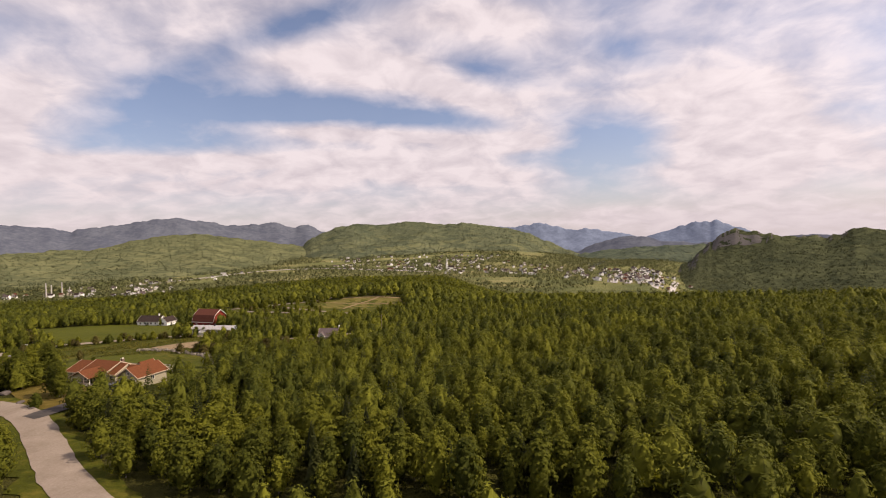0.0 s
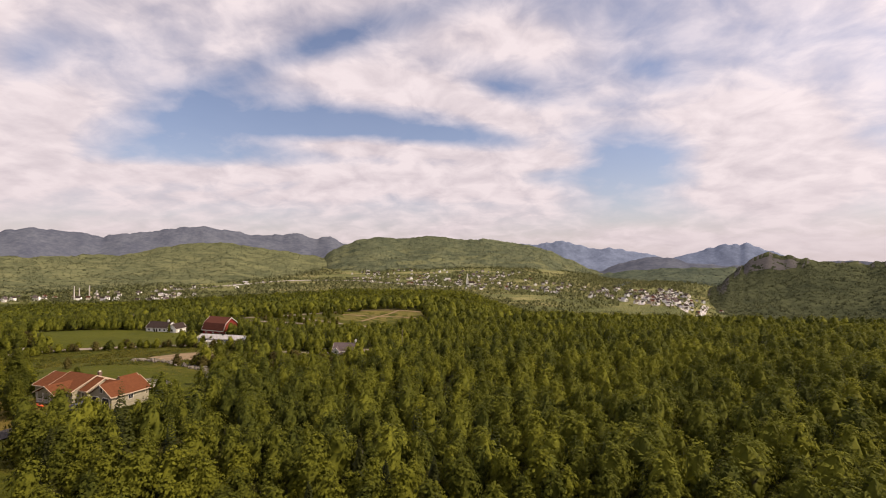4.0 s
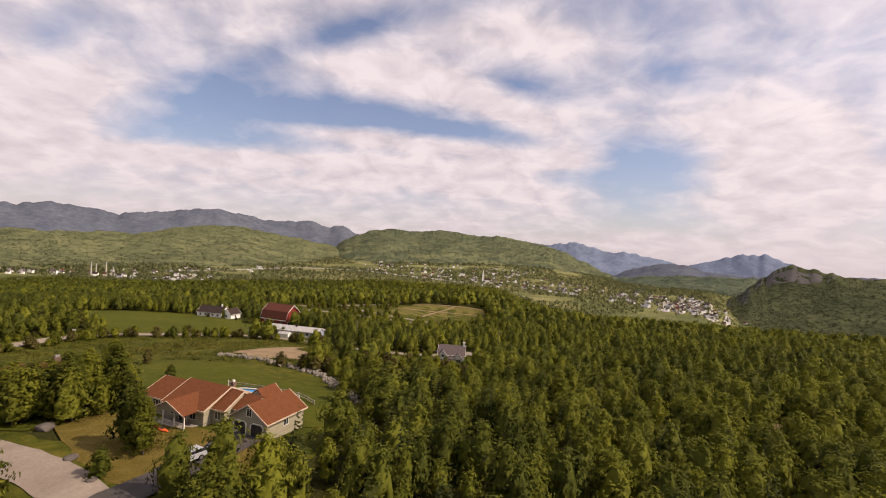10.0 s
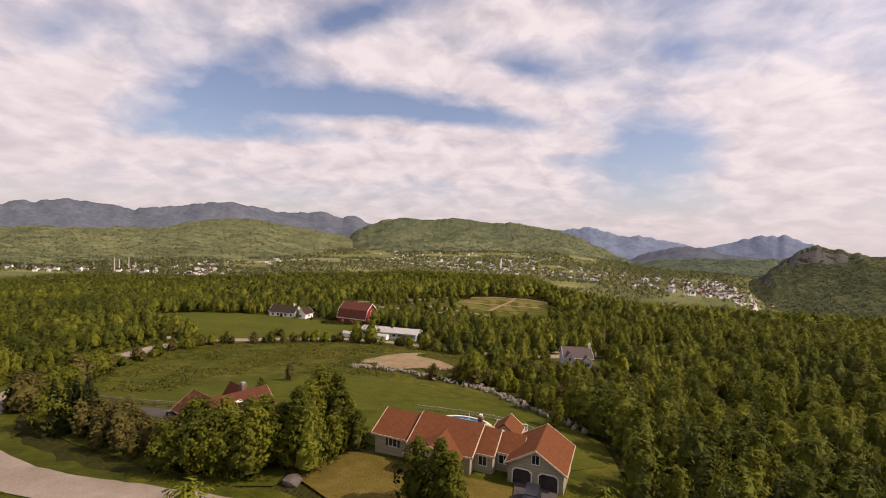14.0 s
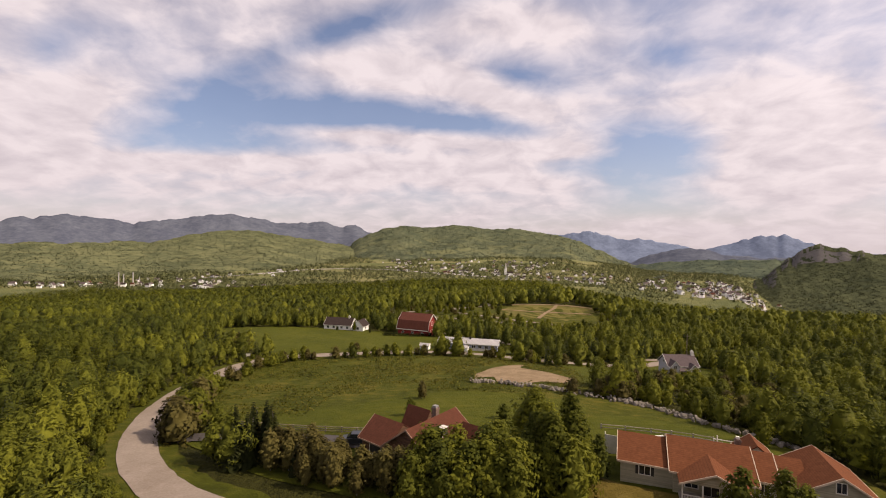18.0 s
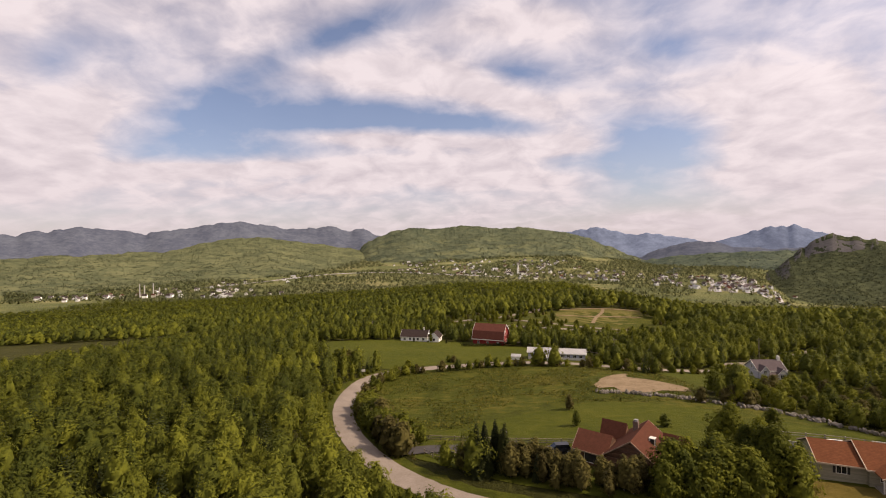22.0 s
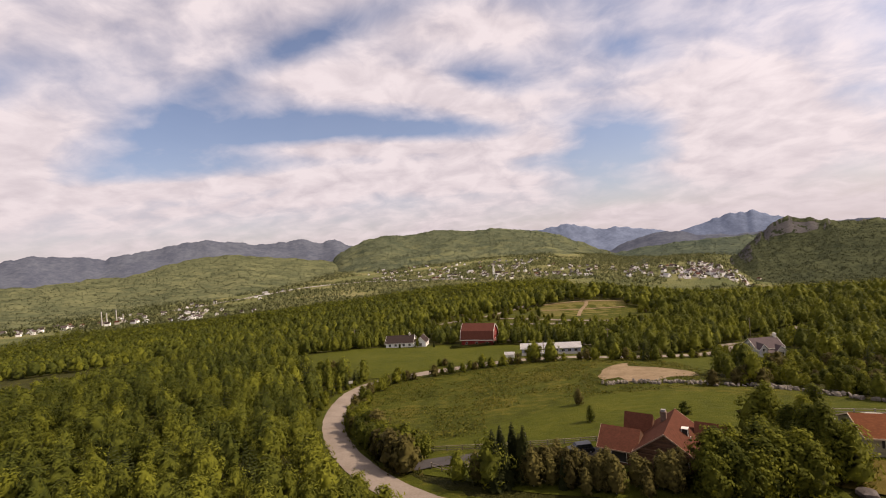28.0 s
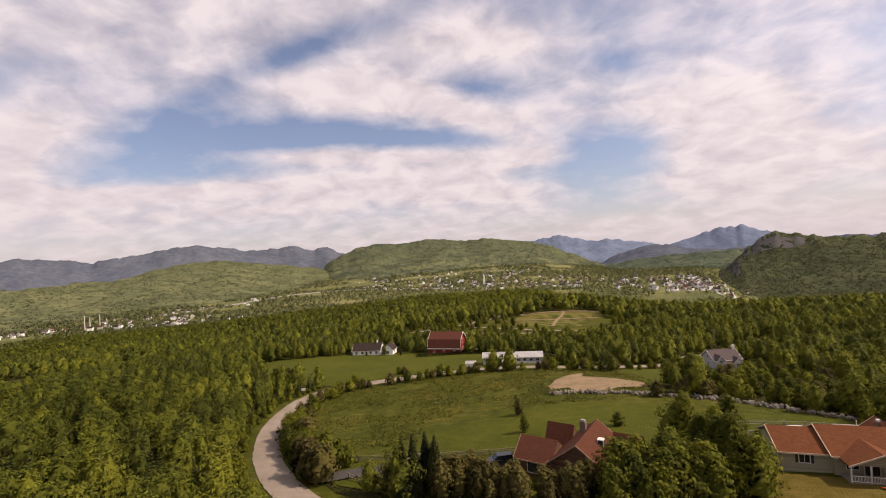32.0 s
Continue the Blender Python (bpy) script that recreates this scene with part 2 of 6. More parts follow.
# ---- helpers for building ----
class Mesh:
    """Gathers points and faces for one mesh."""

    def __init__(self):
        self.v, self.f = [], []

    def face(self, *pts):
        i = len(self.v)
        self.v += [tuple(p) for p in pts]
        self.f.append(tuple(range(i, i + len(pts))))

    def box(self, x0, y0, z0, x1, y1, z1):
        i = len(self.v)
        self.v += [(x, y, z) for z in (z0, z1) for y in (y0, y1) for x in (x0, x1)]
        self.f += [tuple(i + k for k in q) for q in ((0, 2, 3, 1), (4, 5, 7, 6), (0, 1, 5, 4), (2, 6, 7, 3), (0, 4, 6, 2), (1, 3, 7, 5))]

    def prism(self, outline, depth):
        """A flat outline of 3D points pushed along the vector depth."""
        i, k = len(self.v), len(outline)
        d = Vector(depth)
        self.v += [tuple(p) for p in outline] + [tuple(Vector(p) + d) for p in outline]
        self.f.append(tuple(range(i + k - 1, i - 1, -1)))
        self.f.append(tuple(range(i + k, i + 2 * k)))
        for a in range(k):
            b = (a + 1) % k
            self.f.append((i + a, i + b, i + k + b, i + k + a))

    def tube(self, a, b, r0, r1, sides=6):
        a, b = Vector(a), Vector(b)
        w = (b - a).normalized()
        s = w.orthogonal().normalized()
        t = w.cross(s)
        i = len(self.v)
        for p, r in ((a, r0), (b, r1)):
            for k in range(sides):
                q = 2 * math.pi * k / sides
                self.v.append(tuple(p + (s * math.cos(q) + t * math.sin(q)) * r))
        for k in range(sides):
            self.f.append((i + k, i + (k + 1) % sides, i + sides + (k + 1) % sides, i + sides + k))
        self.f.append(tuple(i + k for k in range(sides - 1, -1, -1)))
        self.f.append(tuple(i + sides + k for k in range(sides)))

    def data(self, name, material=None, smooth=False):
        m = bpy.data.meshes.new(name)
        m.from_pydata(self.v, [], self.f)
        bm = bmesh.new()
        bm.from_mesh(m)
        bmesh.ops.recalc_face_normals(bm, faces=bm.faces)
        bm.to_mesh(m)
        bm.free()
        if material:
            m.materials.append(material)
        if smooth:
            m.shade_smooth()
        return m


def raw_mesh(name, verts, faces, material=None, tone=None, smooth=False):
    """A mesh from numpy arrays (all faces with as many corners), as it stands."""
    m = bpy.data.meshes.new(name)
    verts, facing = verts[:, :3], verts[:, 3:]
    k = faces.shape[1]
    m.vertices.add(len(verts))
    m.vertices.foreach_set("co", verts.astype(np.float32).ravel())
    m.loops.add(faces.size)
    m.loops.foreach_set("vertex_index", faces.astype(np.int32).ravel())
    m.polygons.add(len(faces))
    m.polygons.foreach_set("loop_start", np.arange(0, faces.size, k, dtype=np.int32))
    m.update(calc_edges=True)
    if facing.size:
        m.attributes.new("facing", "FLOAT_VECTOR", "POINT").data.foreach_set("vector", facing.astype(np.float32).ravel())
    if tone is not None:
        m.attributes.new("tone", "FLOAT", "POINT").data.foreach_set("value", tone.astype(np.float32))
    if material:
        m.materials.append(material)
    if smooth:
        m.shade_smooth()
    return m


def thing(name, m, label, category, group="", kind=""):
    ob = new(name)
    ob.matrix_world = m
    ob.empty_display_size = 0.2
    return tagged(ob, label, category, group, kind)


def part(name, mesh, material, parent, label="", smooth=False):
    """Links a Mesh (or ready mesh data) as one part under its thing, in the thing's own coordinates."""
    data = mesh.data(name, material, smooth) if isinstance(mesh, Mesh) else mesh
    ob = new(name, data)
    ob.parent = parent
    if label:
        ob["label"] = label
    return ob


# ---- the lie of the land ----
Y_AT = [-300, 0, 60, 110, 160, 230, 420, 640, 800, 1000, 1250, 1500, 1850, 2500, 3400, 6000]
Z_AT = [-26, -30.5, -33, -36, -40, -46.5, -56, -61, -70, -92, -136, -150, -150, -150, -150, -150]
BUMPS = [(-190, 130, 35, -5.4), (-130, 85, 28, -1.1), (-105, 125, 30, 1.8), (-75, 60, 30, 1.0), (20, 100, 45, -2.3),
         (-250, 120, 45, 3.1), (-130, 170, 30, 0.4), (-50, 180, 35, -2.0), (60, 220, 70, 1.9), (-300, 220, 60, 2.8), (-66, 405, 50, 10.0), (-155, 325, 40, 4.0),
         (-81, 74, 20, 1.7), (-119, 79, 15, 1.3)]


def height(x, y):
    x, y = np.asarray(x, float), np.asarray(y, float)
    z = np.interp(y, Y_AT, Z_AT)
    z = z - 0.07 * np.clip(-230 - x, 0, 900) * np.interp(y, [0, 150, 400, 900, 1250], [.3, .6, 1, 1, .2])
    z = z + np.interp(x, [-20, 80, 320, 700], [0, 3, 9, 12]) * np.interp(y, [0, 100, 250, 450, 800, 1250], [.5, 1, 0.8, -1, -2, 0])
    # the plateau breaks off earlier on the right
    z = z - np.interp(y, [330, 430, 640, 800, 1000, 1250, 1500], [0, 4, 26, 40, 48, 22, 0]) * np.clip(((x + 60) / np.maximum(y, 1.0) - 0.02) / 0.16, 0, 1)
    # and the valley lies deeper before the rocky hill
    z = z - np.interp(y, [900, 1250, 1500, 2500, 3000], [0, 16, 62, 62, 0]) * np.clip((x / np.maximum(y, 1.0) - 0.40) / 0.08, 0, 1)
    # the valley floor climbs towards the town on the left and stays low on the right
    z = z + np.interp(y, [1500, 1850, 2500, 3400], [0, 2, 32, 88]) * np.clip((0.26 - x / np.maximum(y, 1.0)) / 0.18, 0, 1)
    for a, b, s, k in BUMPS:
        z = z + k * np.exp(-((x - a) ** 2 + (y - b) ** 2) / (2 * s * s))
    return z


def z_at(x, y):
    return float(height(x, y))


def inside(poly, x, y):
    x, y = np.asarray(x, float), np.asarray(y, float)
    hit = np.zeros(x.shape, bool)
    for (xa, ya), (xb, yb) in zip(poly, poly[1:] + poly[:1]):
        cross = ((ya > y) != (yb > y)) & (x < (xb - xa) * (y - ya) / (yb - ya + 1e-12) + xa)
        hit ^= cross
    return hit


def spline(pts, step):
    """A smooth line through the points, a point every step metres."""
    p = [Vector(q) for q in pts]
    p = [p[0] * 2 - p[1]] + p + [p[-1] * 2 - p[-2]]
    out = []
    for a, b, c, d in zip(p, p[1:], p[2:], p[3:]):
        k = max(1, int((c - b).length / step))
        for i in range(k):
            t = i / k
            out.append(0.5 * (2 * b + (c - a) * t + (2 * a - 5 * b + 4 * c - d) * t * t + (3 * b - a - 3 * c + d) * t ** 3))
    return out + [p[-2]]


def near_line(pts, x, y):
    """Distance from many places to a line of close points."""
    best = np.full(np.shape(x), 1e9)
    for q in pts:
        best = np.minimum(best, (x - q[0]) ** 2 + (y - q[1]) ** 2)
    return np.sqrt(best)


ROAD = spline([(36, -36), (0, -6), (-22, 8), (-46, 23.5), (-61, 35), (-80, 48.5), (-97, 54.5), (-108, 56.5), (-122, 57.8), (-138, 60), (-152, 65), (-164, 73.5), (-174, 85), (-182, 97.5), (-188.5, 111), (-193, 124), (-195.5, 138),
               (-194.5, 152), (-187, 163), (-169, 172), (-139, 178), (-115, 176), (-99, 171), (-70, 175), (-46, 192), (-6, 220)], 2.0)
FIELD = [(-172, 100), (-182, 113), (-188, 128), (-190, 142), (-188, 154), (-181, 161), (-168, 167), (-139, 172), (-116, 170), (-100, 164), (-88, 156), (-86, 134),
         (-92, 120), (-78, 113), (-68, 100), (-60, 88), (-60, 72), (-62, 58), (-74, 49), (-90, 57), (-97, 62), (-101, 72), (-106, 84), (-130, 88), (-158, 90)]
MEADOW = [(-228, 182), (-202, 168), (-187, 169), (-168, 177), (-139, 183), (-110, 182), (-98, 190), (-104, 206), (-140, 226), (-165, 236), (-206, 239), (-240, 226), (-250, 204)]
LAWN = [(-92, 166), (-70, 171), (-56, 184), (-40, 184), (-36, 168), (-48, 158), (-66, 150), (-84, 138), (-88, 150)]
HAYFIELD = [(-116, 316), (-103, 312), (-90, 308), (-77, 305), (-64, 303), (-56, 316), (-50, 332), (-45, 348), (-42, 362), (-56, 366), (-72, 368), (-88, 368), (-103, 367), (-109, 350), (-113, 332)]
PADDOCK = [(-186, 268), (-150, 262), (-100, 258), (-62, 256), (-34, 300), (-42, 340), (-104, 356), (-150, 352), (-188, 336)]
SANDPIT = [(-156, 32), (-149, 50), (-138, 55), (-124, 53), (-114, 51), (-102, 46), (-98, 32), (-120, 14)]
SAND = [(-117, 138), (-113, 147), (-107, 155), (-103, 156), (-104, 150), (-99, 147), (-94, 142), (-90, 136), (-92, 131), (-99, 130), (-105, 127), (-111, 129), (-112, 134), (-116, 133)]
THICKET = [(-84, 124), (-66, 150), (-48, 158), (-38, 150), (-46, 122), (-60, 102), (-70, 106)]
CLEARING = [(23, 114), (27, 117), (33, 110), (36, 103), (33, 97), (28, 100), (25, 106)]
YARD = [(-166, 84), (-150, 75), (-136, 69), (-122, 65), (-109, 62), (-103, 63), (-107, 84), (-130, 90), (-158, 94)]
CLEAR = [FIELD, MEADOW, LAWN, HAYFIELD, PADDOCK, SANDPIT, THICKET, YARD, CLEARING]


def axis(lo, hi, fine_lo, fine_hi, step, grow):
    """Grid lines: even in the middle, wider and wider outwards."""
    mid = list(np.arange(fine_lo, fine_hi + 0.1, step))
    up, s = [mid[-1]], step
    while up[-1] < hi:
        s *= grow
        up.append(up[-1] + s)
    dn, s = [mid[0]], step
    while dn[-1] > lo:
        s *= grow
        dn.append(dn[-1] - s)
    return np.array(dn[:0:-1] + mid + up[1:])


def grid_faces(nx, ny):
    i = np.arange(nx - 1)[None, :] + np.arange(ny - 1)[:, None] * nx
    return np.stack([i, i + 1, i + nx + 1, i + nx], -1).reshape(-1, 4)


def ground_colour(n, w):
    big = n.noise(w, 0.012, 5, 0.6)
    mid = n.noise(w, 0.11, 4, 0.6)
    small = n.noise(w, 1.7, 4, 0.65)
    clump = n.voronoi(w, 0.16)
    f = n.math("ADD", n.math("MULTIPLY", big, 0.45), n.math("ADD", n.math("MULTIPLY", mid, 0.3), n.math("MULTIPLY", small, 0.25)))
    woods = n.ramp(f, [(0.35, (0.022, 0.023, 0.004)), (0.5, (0.044, 0.044, 0.008)), (0.66, (0.08, 0.074, 0.016))])
    # the valley floor: farmland and scattered woods instead of forest litter
    plots = n.noise(n.mapping(w, (1, 2.2, 1)), 0.0042, 5, 0.55)
    farm = n.ramp(plots, [(0.36, (0.085, 0.096, 0.034)), (0.5, (0.130, 0.134, 0.048)), (0.64, (0.20, 0.185, 0.075))])
    sep = n.add("ShaderNodeSeparateXYZ")
    n.link(w, sep.inputs[0])
    away = n.math("MAXIMUM", n.math("SUBTRACT", sep.outputs[1], 1080.0), n.math("SUBTRACT", n.math("MULTIPLY", sep.outputs[0], -1.0), 900.0))
    far = n.ramp(n.math("DIVIDE", away, 200.0), [(0.0, (0.0,)), (1.0, (1.0,))])
    rough = n.math("ADD", n.math("MULTIPLY", clump, -1.0), n.math("MULTIPLY", small, 0.5))
    return n.mix(far, woods, farm), n.bump(rough, 0.9, 3.0)


ground_mat = surface("forest floor and far woods", ground_colour, 0.95, 0.0, 0.1)
xs, ys = axis(-5200, 5200, -320, 220, 5.0, 1.09), axis(-900, 5300, -60, 330, 5.0, 1.07)
gx, gy = np.meshgrid(xs, ys)
gz = height(gx, gy)
ground = new("ground", raw_mesh("ground", np.stack([gx, gy, gz], -1).reshape(-1, 3), grid_faces(len(xs), len(ys)), ground_mat, smooth=True))
tagged(ground, "rolling wooded plateau falling away to a wide green valley", "ground", kind="structure")


def drape(name, poly, lift, material, step, label, category, wave=0.0):
    """A patch of ground cover with a slightly uneven edge, lying on the land."""
    line = spline([(*q, 0) for q in poly + poly[:1]], step)
    bm = bmesh.new()
    edge = []
    for q in line[:-1]:
        k = noise.noise(q * 0.15) * wave
        edge.append(bm.verts.new((q.x + k, q.y + noise.noise(q * 0.15 + Vector((9, 3, 1))) * wave, 0)))
    bm.faces.new(edge)
    x0, x1 = min(v.co.x for v in edge), max(v.co.x for v in edge)
    y0, y1 = min(v.co.y for v in edge), max(v.co.y for v in edge)
    for a, b, nrm in ((x0, x1, (1, 0, 0)), (y0, y1, (0, 1, 0))):
        p = a + step
        while p < b:
            at = (p, 0, 0) if nrm[0] else (0, p, 0)
            bmesh.ops.bisect_plane(bm, geom=bm.verts[:] + bm.edges[:] + bm.faces[:], plane_co=at, plane_no=nrm)
            p += step
    for v in bm.verts:
        v.co.z = z_at(v.co.x, v.co.y) + lift
    bmesh.ops.recalc_face_normals(bm, faces=bm.faces)
    if sum(f.normal.z for f in bm.faces) < 0:
        bmesh.ops.reverse_faces(bm, faces=bm.faces)
    m = bpy.data.meshes.new(name)
    bm.to_mesh(m)
    bm.free()
    m.materials.append(material)
    return tagged(new(name, m), label, category, kind="structure")


def strip(name, line, width, lift, material, label, category, edge=0.25):
    """A road along a line, cambered, with ragged edges."""
    v, f = [], []
    across = (-1.0, -0.5, 0.0, 0.5, 1.0)
    for i, q in enumerate(line):
        a, b = line[max(i - 1, 0)], line[min(i + 1, len(line) - 1)]
        t = Vector((b[0] - a[0], b[1] - a[1])).normalized()
        for k in across:
            w = width / 2 * k * (1 + edge * noise.noise(Vector((q[0] * 0.3, q[1] * 0.3, k * 5))))
            x, y = q[0] - t.y * w, q[1] + t.x * w
            v.append((x, y, z_at(x, y) + lift + 0.08 * (1 - k * k)))
    for i in range(len(line) - 1):
        for k in range(4):
            a = i * 5 + k
            f.append((a, a + 5, a + 6, a + 1))
    m = bpy.data.meshes.new(name)
    m.from_pydata(v, [], f)
    m.materials.append(material)
    m.shade_smooth()
    return tagged(new(name, m), label, category, kind="structure")


def grass_colour(n, w, stops):
    big = n.noise(w, 0.05, 5, 0.62)
    mid = n.noise(n.mapping(w, (1, 1.6, 1)), 0.35, 4, 0.6)
    small = n.noise(w, 3.5, 4, 0.7)
    f = n.math("ADD", n.math("MULTIPLY", big, 0.4), n.math("ADD", n.math("MULTIPLY", mid, 0.38), n.math("MULTIPLY", small, 0.22)))
    return n.ramp(f, stops), n.bump(n.math("ADD", mid, n.math("MULTIPLY", small, 0.5)), 0.8, 0.5)


grass_mat = surface("pasture grass", lambda n, w: grass_colour(n, w, [(0.38, (0.030, 0.036, 0.003)), (0.5, (0.052, 0.058, 0.005)), (0.62, (0.110, 0.094, 0.014))]), 0.95, 0, 0.1)
lawn_mat = surface("mown lawn", lambda n, w: grass_colour(n, w, [(0.36, (0.038, 0.045, 0.004)), (0.5, (0.057, 0.064, 0.005)), (0.68, (0.088, 0.088, 0.010))]), 0.95, 0, 0.1)
dry_mat = surface("dry yard grass", lambda n, w: grass_colour(n, w, [(0.36, (0.065, 0.050, 0.010)), (0.5, (0.105, 0.078, 0.015)), (0.64, (0.15, 0.11, 0.03))]), 0.95, 0, 0.1)
hay_mat = surface("yellow hayfield", lambda n, w: grass_colour(n, w, [(0.36, (0.075, 0.072, 0.016)), (0.5, (0.115, 0.100, 0.025)), (0.64, (0.165, 0.135, 0.042))]), 0.95, 0, 0.1)
sand_mat = mottled("bare sand", (0.13, 0.088, 0.042), (0.27, 0.195, 0.115), 0.25, 2.0, 0.95, 0.5, 0.3)
dirt_mat = mottled("gravel road", (0.165, 0.130, 0.098), (0.265, 0.22, 0.178), 0.22, 3.0, 0.95, 0.3, 0.08)
tar_mat = mottled("worn asphalt", (0.036, 0.032, 0.030), (0.075, 0.066, 0.060), 0.4, 6.0, 0.9, 0.2)

drape("field", FIELD, 0.16, grass_mat, 6.0, "green and tan rough pasture behind the houses", "field", 1.5)
drape("meadow", MEADOW, 0.16, lawn_mat, 6.0, "smooth green meadow in front of the white farmhouse", "field", 1.5)
drape("lawn", LAWN, 0.16, lawn_mat, 6.0, "green mown lawn of the grey house", "lawn", 1.0)
drape("hayfield", HAYFIELD, 0.2, hay_mat, 10.0, "pale yellow hayfield crossed by lanes", "field", 2.0)
drape("paddock", PADDOCK, 0.2, grass_mat, 10.0, "grassy fields with lanes behind the barn", "field", 2.0)
drape("front_yard", [(-103, 66), (-95, 60), (-84, 54), (-76, 51.5), (-66, 58), (-68, 66), (-80, 68), (-94, 72), (-101, 76)], 0.24, dry_mat, 4.0, "brownish dry front yard grass by the gravel road", "yard", 0.8)
drape("mown_grass", [(-101, 77), (-94, 75), (-66, 75), (-61, 86), (-70, 98), (-84, 103), (-96, 98)], 0.22, lawn_mat, 4.0, "mown green grass round the swimming pool", "lawn", 0.8)
drape("mown_strip", [(-160, 93), (-140, 91), (-112, 87), (-100, 92), (-92, 108), (-104, 116), (-122, 118), (-140, 110), (-156, 102)], 0.21, lawn_mat, 5.0, "mown green grass behind the log house", "lawn", 1.2)
drape("log_house_yard", YARD, 0.14, lawn_mat, 5.0, "green grass round the log house", "yard", 1.0)
drape("sand_patch", SAND, 0.26, sand_mat, 2.0, "bare tan sand patch in the pasture", "sand", 1.5)
drape("sand_pit", SANDPIT, 0.2, sand_mat, 4.0, "pale bare sandy ground beside the gravel road", "sand", 1.5)
drape("clearing", CLEARING, 0.25, sand_mat, 2.0, "pale bare clearing in the forest", "sand", 1.0)
strip("verge", ROAD, 11.0, 0.17, grass_mat, "rough grass verge along the gravel road", "verge", 0.3)
strip("road", ROAD, 5.6, 0.34, dirt_mat, "pale curving gravel road with worn wheel tracks", "road", 0.12)
strip("driveway_log_house", spline([(-167, 83, 0), (-157, 86.5, 0), (-143, 86.5, 0), (-129, 83, 0)], 2.0), 4.5, 0.36, tar_mat, "dark asphalt driveway beside a rail fence", "driveway", 0.1)
strip("driveway_long_house", spline([(-77, 46.5, 0), (-74.5, 54, 0), (-72.5, 62, 0), (-71.5, 69.5, 0)], 2.0), 5.0, 0.40, tar_mat, "worn grey asphalt driveway to the garage", "driveway", 0.1)
strip("farm_lane", spline([(-141, 240, 0), (-122, 228, 0), (-98, 208, 0), (-70, 193, 0), (-40, 197, 0)], 3.0), 4.0, 0.34, dirt_mat, "pale farm lane past the red barn", "lane", 0.2)
strip("far_lane", spline([(-262, 300, 0), (-205, 292, 0), (-165, 290, 0), (-110, 284, 0), (-60, 272, 0)], 4.0), 5.0, 0.4, dirt_mat, "pale dirt lane among the trees behind the barn", "lane", 0.2)
strip("back_lane", spline([(-186, 306, 0), (-176, 309, 0), (-154, 320, 0), (-135, 345, 0), (-122, 368, 0), (-127, 420, 0), (-137, 490, 0)], 4.0), 5.0, 0.45, dirt_mat, "pale lane between hedgerows behind the barn", "lane", 0.2)
strip("side_lane", spline([(-142, 311, 0), (-110, 299, 0), (-72, 286, 0), (-40, 282, 0)], 4.0), 4.0, 0.45, dirt_mat, "pale lane in front of the hayfield", "lane", 0.2)
strip("field_lane", spline([(-88, 309, 0), (-82, 330, 0), (-74, 350, 0), (-70, 367, 0)], 4.0), 2.6, 0.45, sand_mat, "pale lane across the hayfield", "lane", 0.2)
strip("field_lane_side", spline([(-112, 338, 0), (-84, 334, 0), (-50, 335, 0)], 4.0), 2.6, 0.5, sand_mat, "pale lane across the hayfield", "lane", 0.2)
strip("field_edge_lane", spline([(-105, 364, 0), (-75, 364, 0), (-45, 359, 0)], 4.0), 3.0, 0.5, sand_mat, "pale lane along the edge of the hayfield", "lane", 0.2)


# ---- hills and mountains ----
def hill_mat(name, dark, light, rock=None, relief=0.025, meadow=None):
    def build(n, w):
        big = n.noise(w, 0.004, 6, 0.6)
        mid = n.noise(w, 0.03, 5, 0.65)
        patch = n.noise(w, 0.0115, 4, 0.7)
        crowns = n.voronoi(w, 0.09)
        f = n.math("ADD", n.math("ADD", n.math("MULTIPLY", big, 0.30), n.math("MULTIPLY", patch, 0.28)), n.math("ADD", n.math("MULTIPLY", mid, 0.38), n.math("MULTIPLY", crowns, 0.06)))
        col = n.ramp(f, [(0.43, tuple(c * 0.72 for c in dark)), (0.62, light)])
        if meadow:
            low = n.add("ShaderNodeSeparateXYZ")
            n.link(w, low.inputs[0])
            edge = n.math("ADD", low.outputs[2], n.math("MULTIPLY", n.math("SUBTRACT", big, 0.5), 380.0))
            lower = n.ramp(n.math("DIVIDE", n.math("SUBTRACT", 90.0, edge), 120.0), [(0.0, (0.0,)), (1.0, (0.85,))])
            fields = n.ramp(n.noise(n.mapping(w, (1, 1.8, 1)), 0.006, 4, 0.6), [(0.48, (0.0,)), (0.58, (1.0,))])
            col = n.mix(n.math("MULTIPLY", lower, fields), col, n.ramp(f, [(0.42, tuple(c * 0.86 for c in meadow)), (0.64, meadow)]))
        if rock:
            up = n.add("ShaderNodeSeparateXYZ")
            n.link(n.add("ShaderNodeNewGeometry").outputs["True Normal"], up.inputs[0])
            bare = n.math("MULTIPLY", n.math("LESS_THAN", up.outputs[2], 0.82), n.math("GREATER_THAN", mid, 0.44))
            col = n.mix(bare, col, rock)
        return col, n.bump(n.math("SUBTRACT", mid, n.math("MULTIPLY", crowns, 0.2)), relief, 14.0)
    return surface(name, build, 1.0, 0.0, 0.0)


def crest(az, marks):
    """Height of the skyline, in degrees, at a bearing: smooth between the marks."""
    a = np.array([m[0] for m in marks], float)
    e = np.array([m[1] for m in marks], float)
    i = np.clip(np.searchsorted(a, az) - 1, 0, len(a) - 2)
    t = np.clip((az - a[i]) / (a[i + 1] - a[i]), 0, 1)
    s = t * t * (3 - 2 * t) * 0.6 + t * 0.4
    return e[i] + (e[i + 1] - e[i]) * s


SLOPES = {}


